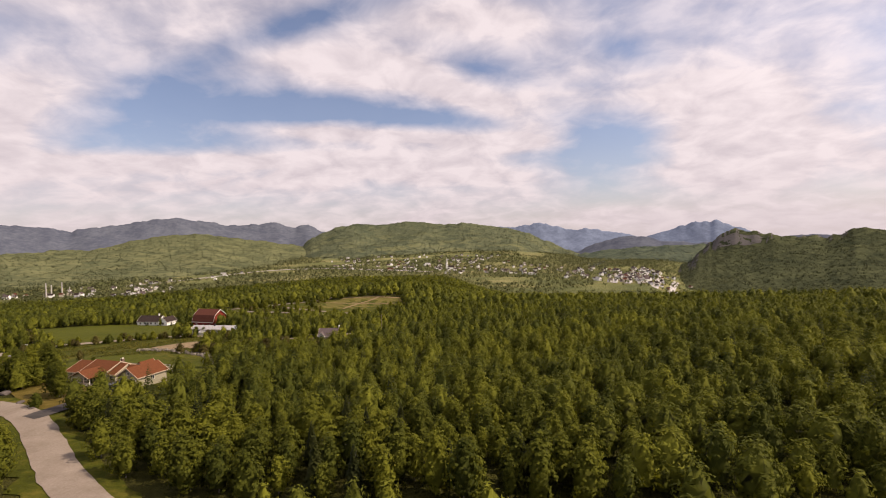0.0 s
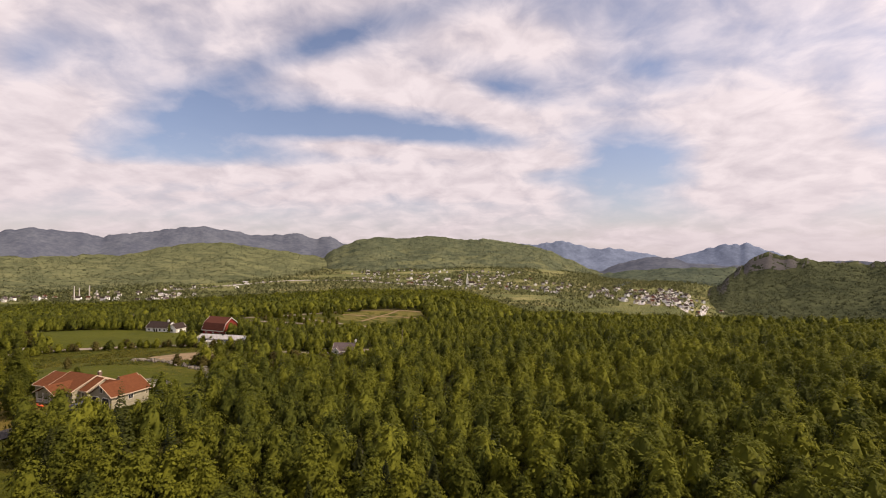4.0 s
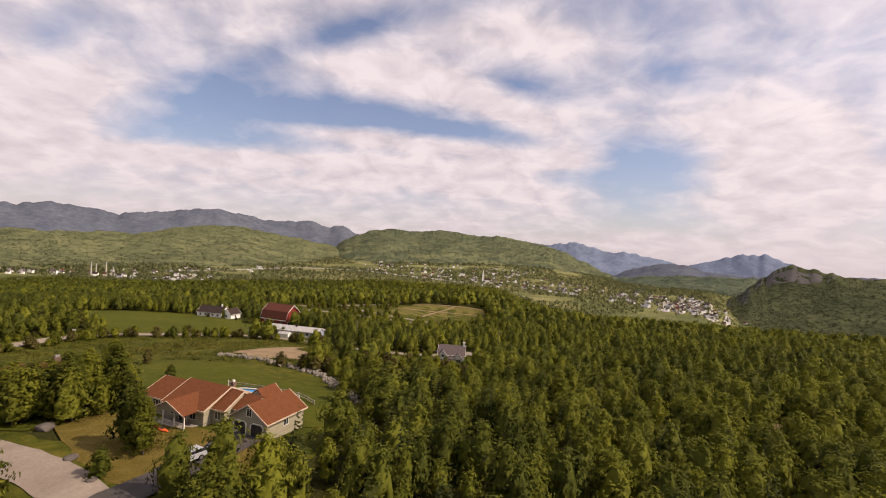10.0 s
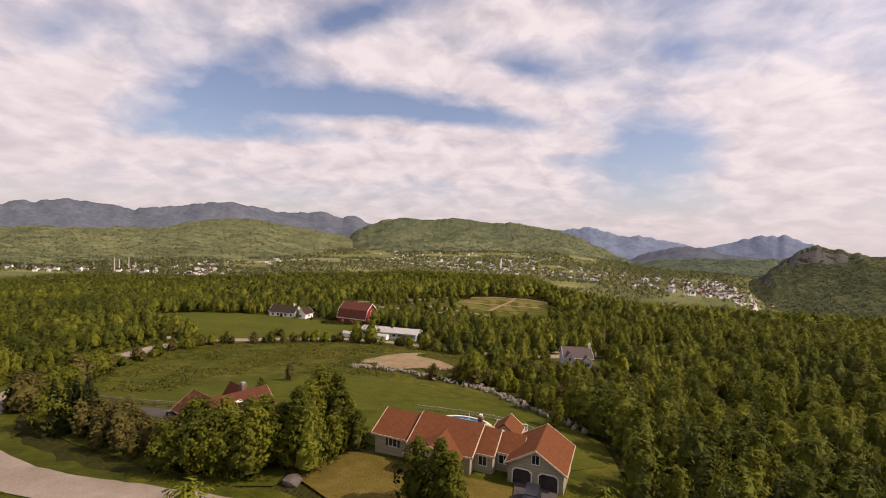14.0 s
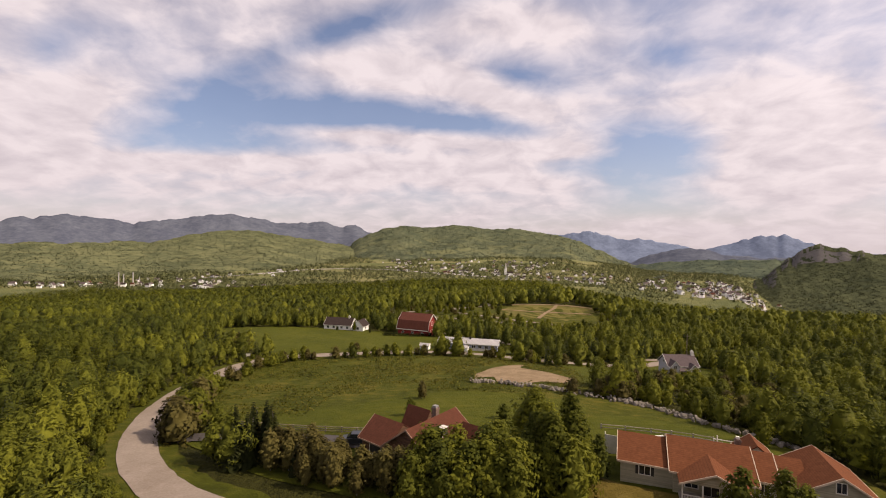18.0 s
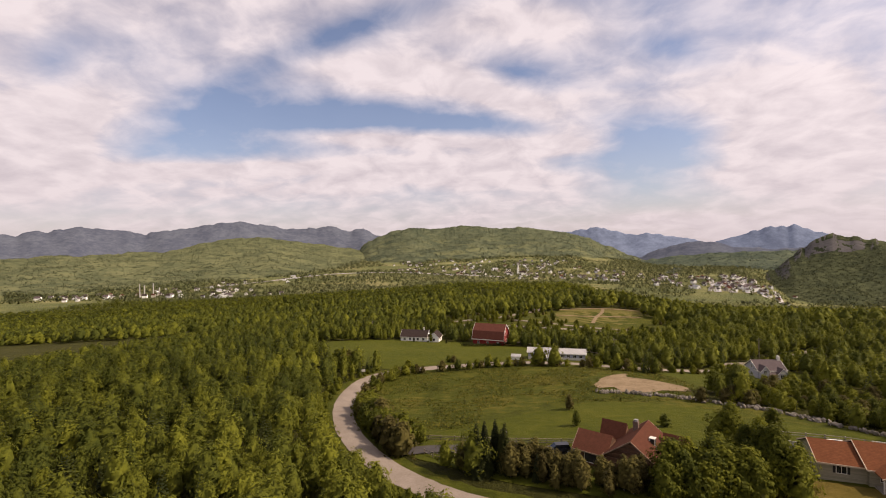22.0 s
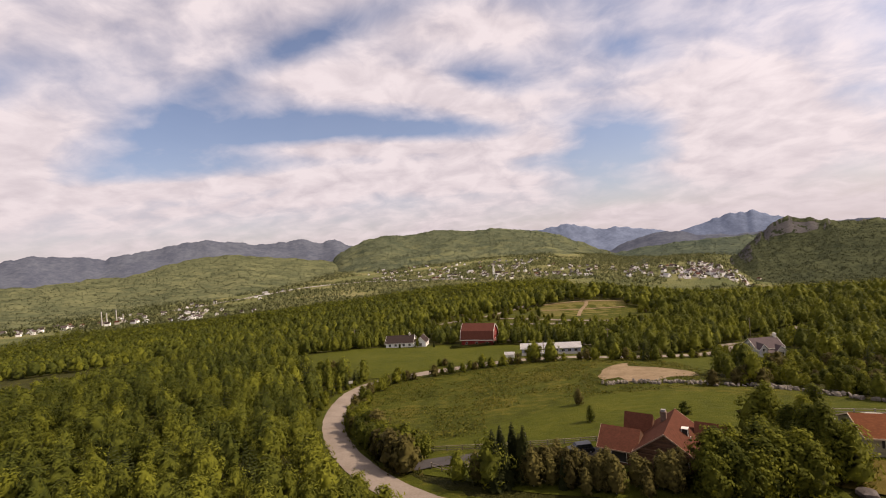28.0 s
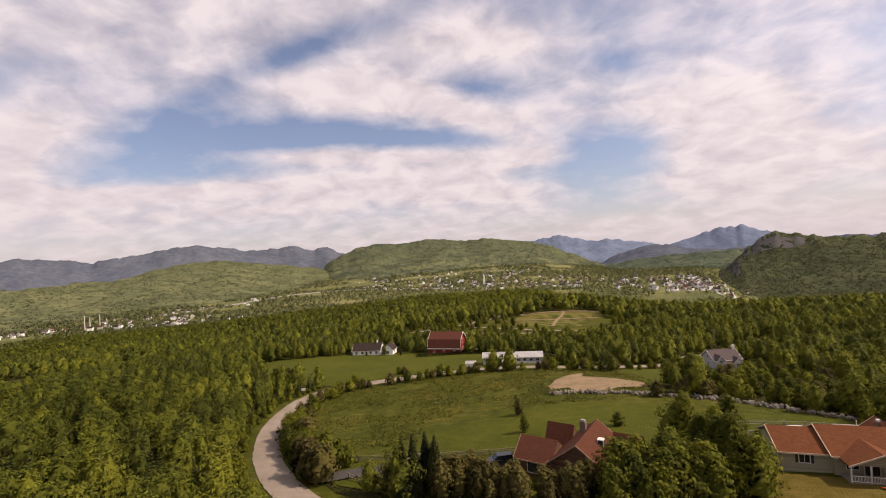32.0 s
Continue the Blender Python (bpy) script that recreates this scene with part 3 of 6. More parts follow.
def mountain(name, marks, far, depth, foot, material, label, rough=0.05, back=0.4, seed=0, category="mountain", octaves=3, cliff=None):
    """A wooded range seen from the plateau: ridge, spurs and gullies, down to its foot."""
    az = np.arange(marks[0][0], marks[-1][0] + 0.01, 0.22)
    rows = [-back, -back * 0.5] + list(np.linspace(0, 1, 26))
    verts = []
    for r in rows:
        for a in az:
            top = math.tan(radians(float(crest(a, marks)))) * far
            jag = noise.fractal(Vector((a * 1.3, seed, 0.3)), 0.9, 2.2, 5) * rough * far * 0.012 * max(0.0, 1 - abs(r) * 5)
            d = far - depth * r
            fall = max(0.0, 1 - abs(r)) ** 1.25 if r >= 0 else 1 - abs(r)
            if cliff and r > 0.03:
                # a rock face under the summit, running out into the slope below
                w = max(0.0, 1 - ((a - cliff[0]) / cliff[1]) ** 2) * min(1.0, (r - 0.03) / 0.06) * max(0.0, 1 - r / 0.75)
                fall -= cliff[2] * w
            z = foot + (top + jag - foot) * fall
            px, py = math.sin(radians(a)) * d, math.cos(radians(a)) * d
            spur = noise.fractal(Vector((px * 0.0022, py * 0.0022, seed)), 0.9, 2.1, octaves)
            z += spur * (top - foot) * 0.10 * math.sin(math.pi * min(1, max(0, r))) if r >= 0 else 0
            verts.append((math.sin(radians(a)) * d, math.cos(radians(a)) * d, z))
    SLOPES[name] = np.array(verts).reshape(len(rows), len(az), 3)
    m = raw_mesh(name, np.array(verts), grid_faces(len(az), len(rows))[:, ::-1], material, smooth=True)
    return tagged(new(name, m), label, category, kind="structure")


# distance haze is put into these base colours: paler and bluer farther off
haze_blue_hills = hill_mat("far wooded slopes coloured by blue haze", (0.148, 0.182, 0.262), (0.166, 0.204, 0.282))
haze_grey_hills = hill_mat("wooded slopes with haze in the colour", (0.092, 0.104, 0.140), (0.112, 0.124, 0.148))
mid_hills = hill_mat("spring green wooded slopes with mild haze colour", (0.072, 0.090, 0.056), (0.128, 0.138, 0.076), meadow=(0.160, 0.165, 0.080))
fresh_hills = hill_mat("fresh green wooded hill with mild haze colour", (0.082, 0.096, 0.052), (0.140, 0.146, 0.072), meadow=(0.156, 0.160, 0.078))
low_hills = hill_mat("low green slopes with haze in the colour", (0.062, 0.082, 0.062), (0.105, 0.122, 0.076))
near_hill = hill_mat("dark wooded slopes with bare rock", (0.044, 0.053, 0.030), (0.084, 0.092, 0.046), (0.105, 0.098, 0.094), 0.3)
mountain("mountain_far", [(-1.1, -0.16), (2.0, 1.89), (4.8, 1.63), (6.8, 1.85), (8.8, 2.14), (10.8, 1.60), (12.4, 1.13), (14.3, 1.21), (16.4, 0.83), (18.4, 0.59), (20.7, -0.03), (22.8, 0.57), (24.9, 1.20), (26.3, 1.62), (27.1, 1.62), (27.5, 1.44), (28.1, 1.73), (29.1, 1.26), (30.3, 0.81), (32.2, -0.11), (34.6, -0.70), (38, -0.9)], 4850, 500, -150, haze_blue_hills, "distant mountains with a double summit, coloured blue for haze", 0.25, seed=1)
mountain("mountain_left", [(-72, 2.7), (-64, 2.30), (-58, 2.0), (-54.0, 1.77), (-52.9, 2.14), (-51.7, 2.10), (-49.7, 2.58), (-47.4, 2.44), (-46.1, 2.28), (-44.4, 1.83), (-42.5, 2.39), (-39.9, 2.57), (-37.7, 3.10), (-35.0, 3.36), (-32.5, 3.00), (-29.3, 2.51), (-26.8, 2.66), (-24.4, 2.80), (-22.4, 2.30), (-21.0, 2.47), (-18.7, 1.53), (-15.7, 1.22), (-11.4, 0.79)], 4500, 900, -150, haze_grey_hills, "long wooded mountain range, coloured blue-green for haze", 0.3, seed=2)
mountain("mountain_middle", [(-26.5, -2.6), (-22.1, -0.44), (-20.1, 1.00), (-18.8, 1.52), (-17.3, 2.13), (-15.1, 2.53), (-11.5, 2.38), (-8.6, 2.71), (-6.1, 2.60), (-4.1, 2.26), (-0.7, 2.37), (1.8, 1.96), (4.5, 1.62), (6.9, 1.01), (9.6, -0.21), (12.2, -1.32), (14.1, -2.21)],
         4050, 1500, -200, mid_hills, "broad green wooded hill above the town", 0.2, seed=3)
mountain("ridge_valley", [(9.8, -2.76), (12.9, -1.71), (15.4, -0.71), (16.9, -0.22), (18.3, 0.13), (20.8, 0.10), (23.2, -0.54), (26.2, -0.77), (29.5, -0.63), (32.9, -0.54), (35.5, -0.15), (46, -0.62)], 4400, 800, -240, haze_grey_hills, "ridge in the valley, coloured blue-green for haze", 0.2, seed=4)
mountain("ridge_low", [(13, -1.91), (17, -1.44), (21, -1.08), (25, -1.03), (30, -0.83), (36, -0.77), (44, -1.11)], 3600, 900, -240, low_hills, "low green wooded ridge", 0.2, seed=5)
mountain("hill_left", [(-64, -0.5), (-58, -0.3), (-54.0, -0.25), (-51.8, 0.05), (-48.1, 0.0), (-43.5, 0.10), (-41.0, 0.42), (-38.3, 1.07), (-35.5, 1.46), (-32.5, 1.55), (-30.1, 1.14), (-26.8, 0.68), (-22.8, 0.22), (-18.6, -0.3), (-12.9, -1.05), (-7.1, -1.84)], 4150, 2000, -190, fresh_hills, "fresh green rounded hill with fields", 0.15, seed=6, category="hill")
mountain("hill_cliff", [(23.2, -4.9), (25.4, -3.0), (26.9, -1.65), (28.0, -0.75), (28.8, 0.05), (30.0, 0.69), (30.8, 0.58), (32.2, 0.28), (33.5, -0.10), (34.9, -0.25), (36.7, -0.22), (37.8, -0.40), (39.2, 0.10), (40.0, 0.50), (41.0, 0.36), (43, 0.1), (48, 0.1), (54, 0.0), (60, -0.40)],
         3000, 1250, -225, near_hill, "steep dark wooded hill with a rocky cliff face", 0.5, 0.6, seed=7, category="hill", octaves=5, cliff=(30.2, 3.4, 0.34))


# ---- trees ----
def crown_points(rng, tall, wide, clumps, leaves, size, lean, shape):
    """Leaf patches of one crown: clumps on limbs inside an uneven egg; returns patch corners (three or four each)."""
    out, facing = [], []
    for c in range(clumps):
        f = (c + 0.5) / clumps
        h = tall * (0.10 + 0.90 * f ** 0.9)
        prof = math.sin(math.pi * min(1, (0.10 + 0.90 * f) ** shape)) ** 0.75 + 0.10
        a = c * 2.39996 + rng.uniform(-0.5, 0.5)
        r = wide * prof * math.sqrt(rng.uniform(0.35, 1.0)) * (1 + 0.22 * math.sin(a * 2 + lean))
        mid = np.array([math.cos(a) * r, math.sin(a) * r, h + rng.uniform(-0.3, 0.3)])
        cr = wide * rng.uniform(0.18, 0.40)
        for _ in range(leaves):
            d = rng.normal(size=3)
            d /= np.linalg.norm(d)
            p = mid + d * cr * rng.uniform(0.35, 1.0) * np.array([1, 1, 0.75])
            out_way = (p - np.array([0, 0, tall * 0.5])) / np.array([wide, wide, tall * 0.5])
            nrm = out_way * 1.3 + d * 0.45 + rng.normal(size=3) * 0.15 + np.array([0, 0, 0.15])
            nrm /= np.linalg.norm(nrm)
            see = out_way / max(np.linalg.norm(out_way), 1e-6) * 0.5 + d * 0.42 + rng.normal(size=3) * 0.3 + np.array([0, 0, 0.38])
            facing += [see / np.linalg.norm(see)] * 4
            s = np.cross(nrm, rng.normal(size=3))
            s /= np.linalg.norm(s)
            t = np.cross(nrm, s)
            k = size * rng.uniform(0.6, 1.3)
            out.append((p + s * k, p + t * k * 0.7 - nrm * k * 0.15, p - s * k, p - t * k * 0.7 - nrm * k * 0.15))
    return np.concatenate([np.array(out), np.array(facing).reshape(-1, 4, 3)], 2)


def crown_heart(rng, tall, wide, shape, fill):
    """The dense inside of a crown, behind its outer leaves: a lumpy egg of small facets."""
    rings, seg = 6, 9
    grid = np.zeros((rings, seg, 6))
    for i in range(rings):
        f = 0.06 + 0.88 * i / (rings - 1)
        prof = math.sin(math.pi * min(1, (0.10 + 0.90 * f) ** shape)) ** 0.75 + 0.04
        for j in range(seg):
            a = 2 * math.pi * (j + 0.5 * (i % 2)) / seg
            r = wide * prof * fill * rng.uniform(0.72, 1.18)
            grid[i, j, :3] = math.cos(a) * r, math.sin(a) * r, tall * (0.10 + 0.90 * f) * rng.uniform(0.94, 1.0)
            way = np.array([math.cos(a), math.sin(a), 0.25 + 0.9 * f]) + rng.normal(size=3) * 0.55
            grid[i, j, 3:] = way / np.linalg.norm(way)
    nxt = np.roll(grid, -1, axis=1)
    return np.stack([grid[:-1], nxt[:-1], nxt[1:], grid[1:]], 2).reshape(-1, 4, 6)


def broadleaf(seed, tall, wide, clumps, leaves, size, corners=4, shape=0.8, fill=0.0):
    rng = np.random.default_rng(seed)
    q = crown_points(rng, tall, wide, clumps, leaves, size, seed, shape)[:, :corners]
    if fill:
        heart = crown_heart(rng, tall, wide, shape, fill)
        q = np.concatenate([q, heart if corners == 4 else np.concatenate([heart[:, [0, 1, 2]], heart[:, [0, 2, 3]]])])
    return q.reshape(-1, 6), np.arange(len(q) * corners).reshape(-1, corners)


def fir(seed, tall, wide, tiers, arms, corners=4):
    """A spruce: tiers of drooping boughs round a stem, each bough a few needle fans."""
    rng = np.random.default_rng(seed)
    out = []
    for t in range(tiers):
        f = t / tiers
        z = tall * (0.10 + 0.88 * f)
        r = wide * (1 - f) ** 0.85 + 0.12
        for a in range(max(4, int(arms * (1 - 0.5 * f)))):
            q = 2 * math.pi * (a + rng.uniform(-0.3, 0.3)) / max(4, int(arms * (1 - 0.5 * f))) + t
            rr = r * rng.uniform(0.75, 1.15)
            w = rr * 0.34 + 0.08
            c, s = math.cos(q), math.sin(q)
            o = np.array([0, 0, z + rng.uniform(-.1, .1)])
            tip = o + np.array([c * rr, s * rr, -rr * 0.38])
            m = o + np.array([c * rr * 0.55, s * rr * 0.55, -rr * 0.08])
            side = np.array([-s * w, c * w, -0.10 * rr])
            out.append((o, m + side, tip, m - side))
    q = np.array(out)
    if corners == 3:
        q = q[:, 1:]
    p = q.reshape(-1, 3)
    see = np.stack([p[:, 0] / wide, p[:, 1] / wide, np.full(len(p), 0.8)], 1) + rng.normal(size=p.shape) * 0.12
    see /= np.linalg.norm(see, axis=1, keepdims=True)
    return np.concatenate([p, see], 1), np.arange(len(p)).reshape(-1, corners)


def trunk_mesh(seed, tall, wide, radius):
    """A tapered stem, a little bent, with limbs reaching into the crown."""
    rng = random.Random(seed)
    m = Mesh()
    p, r = Vector((0, 0, -0.3)), radius
    for i in range(4):
        q = Vector((rng.uniform(-.12, .12) * i, rng.uniform(-.12, .12) * i, tall * (0.2 + 0.2 * i)))
        m.tube(p, q, r, r * 0.72, 6)
        if i:
            for k in range(2):
                a = rng.uniform(0, 6.28)
                m.tube(p.lerp(q, 0.5), p.lerp(q, 0.5) + Vector((math.cos(a) * wide * 0.6, math.sin(a) * wide * 0.6, tall * 0.16)), r * 0.4, r * 0.12, 4)
        p, r = q, r * 0.72
    return m


print("land built")

# ---- buildings ----
BUILT = [(-89, 75, 8), (-80, 74, 9), (-71, 73, 7), (-117, 79, 8), (-124, 79, 6), (-51, 170, 9), (-154, 236, 12), (-192, 239, 15), (-122, 194, 14), (-84, 88, 8)]

tan_wall = boards("pale sage lap siding", (0.24, 0.215, 0.145), (0.33, 0.30, 0.215), 0.12)
white_wall = boards("white lap siding", (0.70, 0.69, 0.66), (0.86, 0.85, 0.81), 0.14)
grey_wall = boards("grey lap siding", (0.30, 0.30, 0.33), (0.40, 0.40, 0.43), 0.14)
log_wall = boards("dark stained logs", (0.075, 0.038, 0.022), (0.155, 0.080, 0.045), 0.26, depth=0.06)
barn_wall = boards("red barn boards", (0.150, 0.013, 0.010), (0.235, 0.024, 0.018), 0.25, True)
blue_wall = boards("blue-grey siding", (0.26, 0.28, 0.38), (0.37, 0.39, 0.48), 0.14)
rust_roof = shingles("rust red shingles", (0.100, 0.036, 0.016), (0.150, 0.055, 0.024))
brown_roof = shingles("dark red-brown shingles", (0.068, 0.026, 0.016), (0.108, 0.040, 0.024))
slate_roof = shingles("dark brown shingles", (0.028, 0.020, 0.018), (0.052, 0.037, 0.032))
grey_roof = shingles("purple-grey shingles", (0.075, 0.058, 0.058), (0.12, 0.094, 0.092))
barn_roof = shingles("faded red-brown barn shingles", (0.075, 0.028, 0.020), (0.125, 0.045, 0.031))
tin_roof = boards("pale grey sheet roof", (0.27, 0.26, 0.255), (0.38, 0.37, 0.36), 0.6, True, 0.02)
trim_mat = mottled("white painted trim", (0.52, 0.49, 0.43), (0.68, 0.65, 0.58), 1.0, 12, 0.6, 0.1)
cream_trim = mottled("cream painted rake boards", (0.40, 0.30, 0.21), (0.54, 0.43, 0.32), 1.0, 12, 0.6, 0.1)
tan_trim = mottled("tan stained trim", (0.20, 0.13, 0.085), (0.32, 0.22, 0.15), 1.0, 12, 0.7, 0.1)
glass_mat = surface("dark window glass", lambda n, w: n.ramp(n.noise(w, 0.8, 2), [(0.4, (0.012, 0.014, 0.018)), (0.6, (0.03, 0.034, 0.04))]), 0.08, 0.0, 0.5)
dark_mat = mottled("dark boards and painted interior shade", (0.02, 0.018, 0.016), (0.05, 0.045, 0.04), 1.0, 6)
brick_mat = mottled("weathered chimney masonry", (0.10, 0.062, 0.046), (0.19, 0.13, 0.10), 2.0, 9, 0.9, 0.5)
wood_mat = boards("weathered grey timber", (0.22, 0.19, 0.16), (0.36, 0.32, 0.27), 0.14)
concrete_mat = mottled("pale concrete", (0.34, 0.32, 0.30), (0.46, 0.44, 0.41), 0.8, 7)


steel_cap = mottled("dull flue metal", (0.16, 0.15, 0.14), (0.28, 0.27, 0.26), 2, 9, 0.5)


def slab(m, a, b, c, d, thick=0.16):
    """A roof plane through four corners, with thickness downwards."""
    m.prism([a, b, c, d], (0, 0, -thick))


def gable_block(t, x0, x1, y0, y1, eave, ridge, wall, roof, along="x", over=0.45, trim=True, end=(True, True), base=-1.2):
    """A block with a pitched roof: walls up into the gables, two roof planes, white rake and eave boards."""
    if along == "x":
        ym = (y0 + y1) / 2
        w = Mesh()
        w.prism([(x0, y0, base), (x0, y1, base), (x0, y1, eave), (x0, ym, ridge - 0.12), (x0, y0, eave)], (x1 - x0, 0, 0))
        part("wall", w, wall, t)
        k = (ridge - eave) / (ym - y0)
        a, b = x0 - (over if end[0] else 0), x1 + (over if end[1] else 0)
        lo = eave - k * over + 0.16
        r = Mesh()
        slab(r, (a, y0 - over, lo), (b, y0 - over, lo), (b, ym, ridge + 0.16), (a, ym, ridge + 0.16))
        slab(r, (a, y1 + over, lo), (b, y1 + over, lo), (b, ym + 0.003, ridge + 0.158), (a, ym + 0.003, ridge + 0.158))
        ro = part("roof", r, roof, t)
        if trim:
            for xa, on in ((a - 0.03, end[0]), (b - 0.06, end[1])):
                if on:
                    q = Mesh()
                    q.prism([(xa, y0 - over - 0.03, lo - 0.22), (xa, ym, ridge - 0.07), (xa, ym, ridge + 0.19), (xa, y0 - over - 0.03, lo + 0.04)], (0.09, 0, 0))
                    q.prism([(xa, y1 + over + 0.03, lo - 0.22), (xa, ym, ridge - 0.07), (xa, ym, ridge + 0.19), (xa, y1 + over + 0.03, lo + 0.04)], (0.09, 0, 0))
                    part("rake_board", q, tan_trim if wall is log_wall else cream_trim if wall is tan_wall else trim_mat, t, "pale rake boards")
            for yy in (y0 - over - 0.06, y1 + over + 0.0):
                q = Mesh()
                q.box(a, yy, lo - 0.24, b, yy + 0.06, lo + 0.01)
                part("gutter", q, tan_trim if wall is log_wall else cream_trim if wall is tan_wall else trim_mat, t, "pale eave board")
    else:
        xm = (x0 + x1) / 2
        w = Mesh()
        w.prism([(x0, y0, base), (x1, y0, base), (x1, y0, eave), (xm, y0, ridge - 0.12), (x0, y0, eave)], (0, y1 - y0, 0))
        part("wall", w, wall, t)
        k = (ridge - eave) / (xm - x0)
        a, b = y0 - (over if end[0] else 0), y1 + (over if end[1] else 0)
        lo = eave - k * over + 0.16
        r = Mesh()
        slab(r, (x0 - over, a, lo), (x0 - over, b, lo), (xm, b, ridge + 0.16), (xm, a, ridge + 0.16))
        slab(r, (x1 + over, a, lo), (x1 + over, b, lo), (xm + 0.003, b, ridge + 0.158), (xm + 0.003, a, ridge + 0.158))
        part("roof", r, roof, t)
        if trim:
            for ya, on in ((a - 0.03, end[0]), (b - 0.06, end[1])):
                if on:
                    q = Mesh()
                    q.prism([(x0 - over - 0.03, ya, lo - 0.22), (xm, ya, ridge - 0.07), (xm, ya, ridge + 0.19), (x0 - over - 0.03, ya, lo + 0.04)], (0, 0.09, 0))
                    q.prism([(x1 + over + 0.03, ya, lo - 0.22), (xm, ya, ridge - 0.07), (xm, ya, ridge + 0.19), (x1 + over + 0.03, ya, lo + 0.04)], (0, 0.09, 0))
                    part("rake_board", q, tan_trim if wall is log_wall else cream_trim if wall is tan_wall else trim_mat, t, "pale rake boards")
            for xx in (x0 - over - 0.06, x1 + over):
                q = Mesh()
                q.box(xx, a, lo - 0.24, xx + 0.06, b, lo + 0.01)
                part("gutter", q, tan_trim if wall is log_wall else cream_trim if wall is tan_wall else trim_mat, t, "pale eave board")


def opening(t, name, face, u, v, at, w, h, frame=0.1, bars=1, frame_mat=None, fill=None, proud=0.06):
    """A window or door set on a wall. face: -y, +y, -x or +x; u: place along the wall; v: sill; at: the wall's plane."""
    s = -1 if face[0] == "-" else 1

    def put(m, u0, v0, u1, v1, d0, d1):
        if face[1] == "y":
            m.box(u0, min(at + s * d0, at + s * d1), v0, u1, max(at + s * d0, at + s * d1), v1)
        else:
            m.box(min(at + s * d0, at + s * d1), u0, v0, max(at + s * d0, at + s * d1), u1, v1)
    m = Mesh()
    a, b, c, d = u - w / 2, u + w / 2, v, v + h
    put(m, a - frame, c - frame, b + frame, c, -0.05, proud)
    put(m, a - frame, d, b + frame, d + frame, -0.05, proud)
    put(m, a - frame, c, a, d, -0.05, proud)
    put(m, b, c, b + frame, d, -0.05, proud)
    for k in range(bars):
        x = a + w * (k + 1) / (bars + 1)
        put(m, x - 0.03, c, x + 0.03, d, -0.02, proud - 0.01)
    o = part(name, m, frame_mat or trim_mat, t, "white frame")
    g = Mesh()
    put(g, a, c, b, d, -0.04, 0.02)
    part("pane" if fill is None else "panel", g, fill or glass_mat, o)
    return o


def chimney(t, x, y, z0, z1, w, mat, cap):
    m = Mesh()
    m.box(x - w / 2, y - w / 2, z0, x + w / 2, y + w / 2, z1)
    m.box(x - w / 2 - 0.08, y - w / 2 - 0.08, z1 - 0.35, x + w / 2 + 0.08, y + w / 2 + 0.08, z1 - 0.12)
    c = part("chimney", m, mat, t)
    m = Mesh()
    m.box(x - w / 2 + 0.1, y - w / 2 + 0.1, z1, x + w / 2 - 0.1, y + w / 2 - 0.1, z1 + 0.3)
    part("flue_cap", m, cap, c, "pale flue cap")


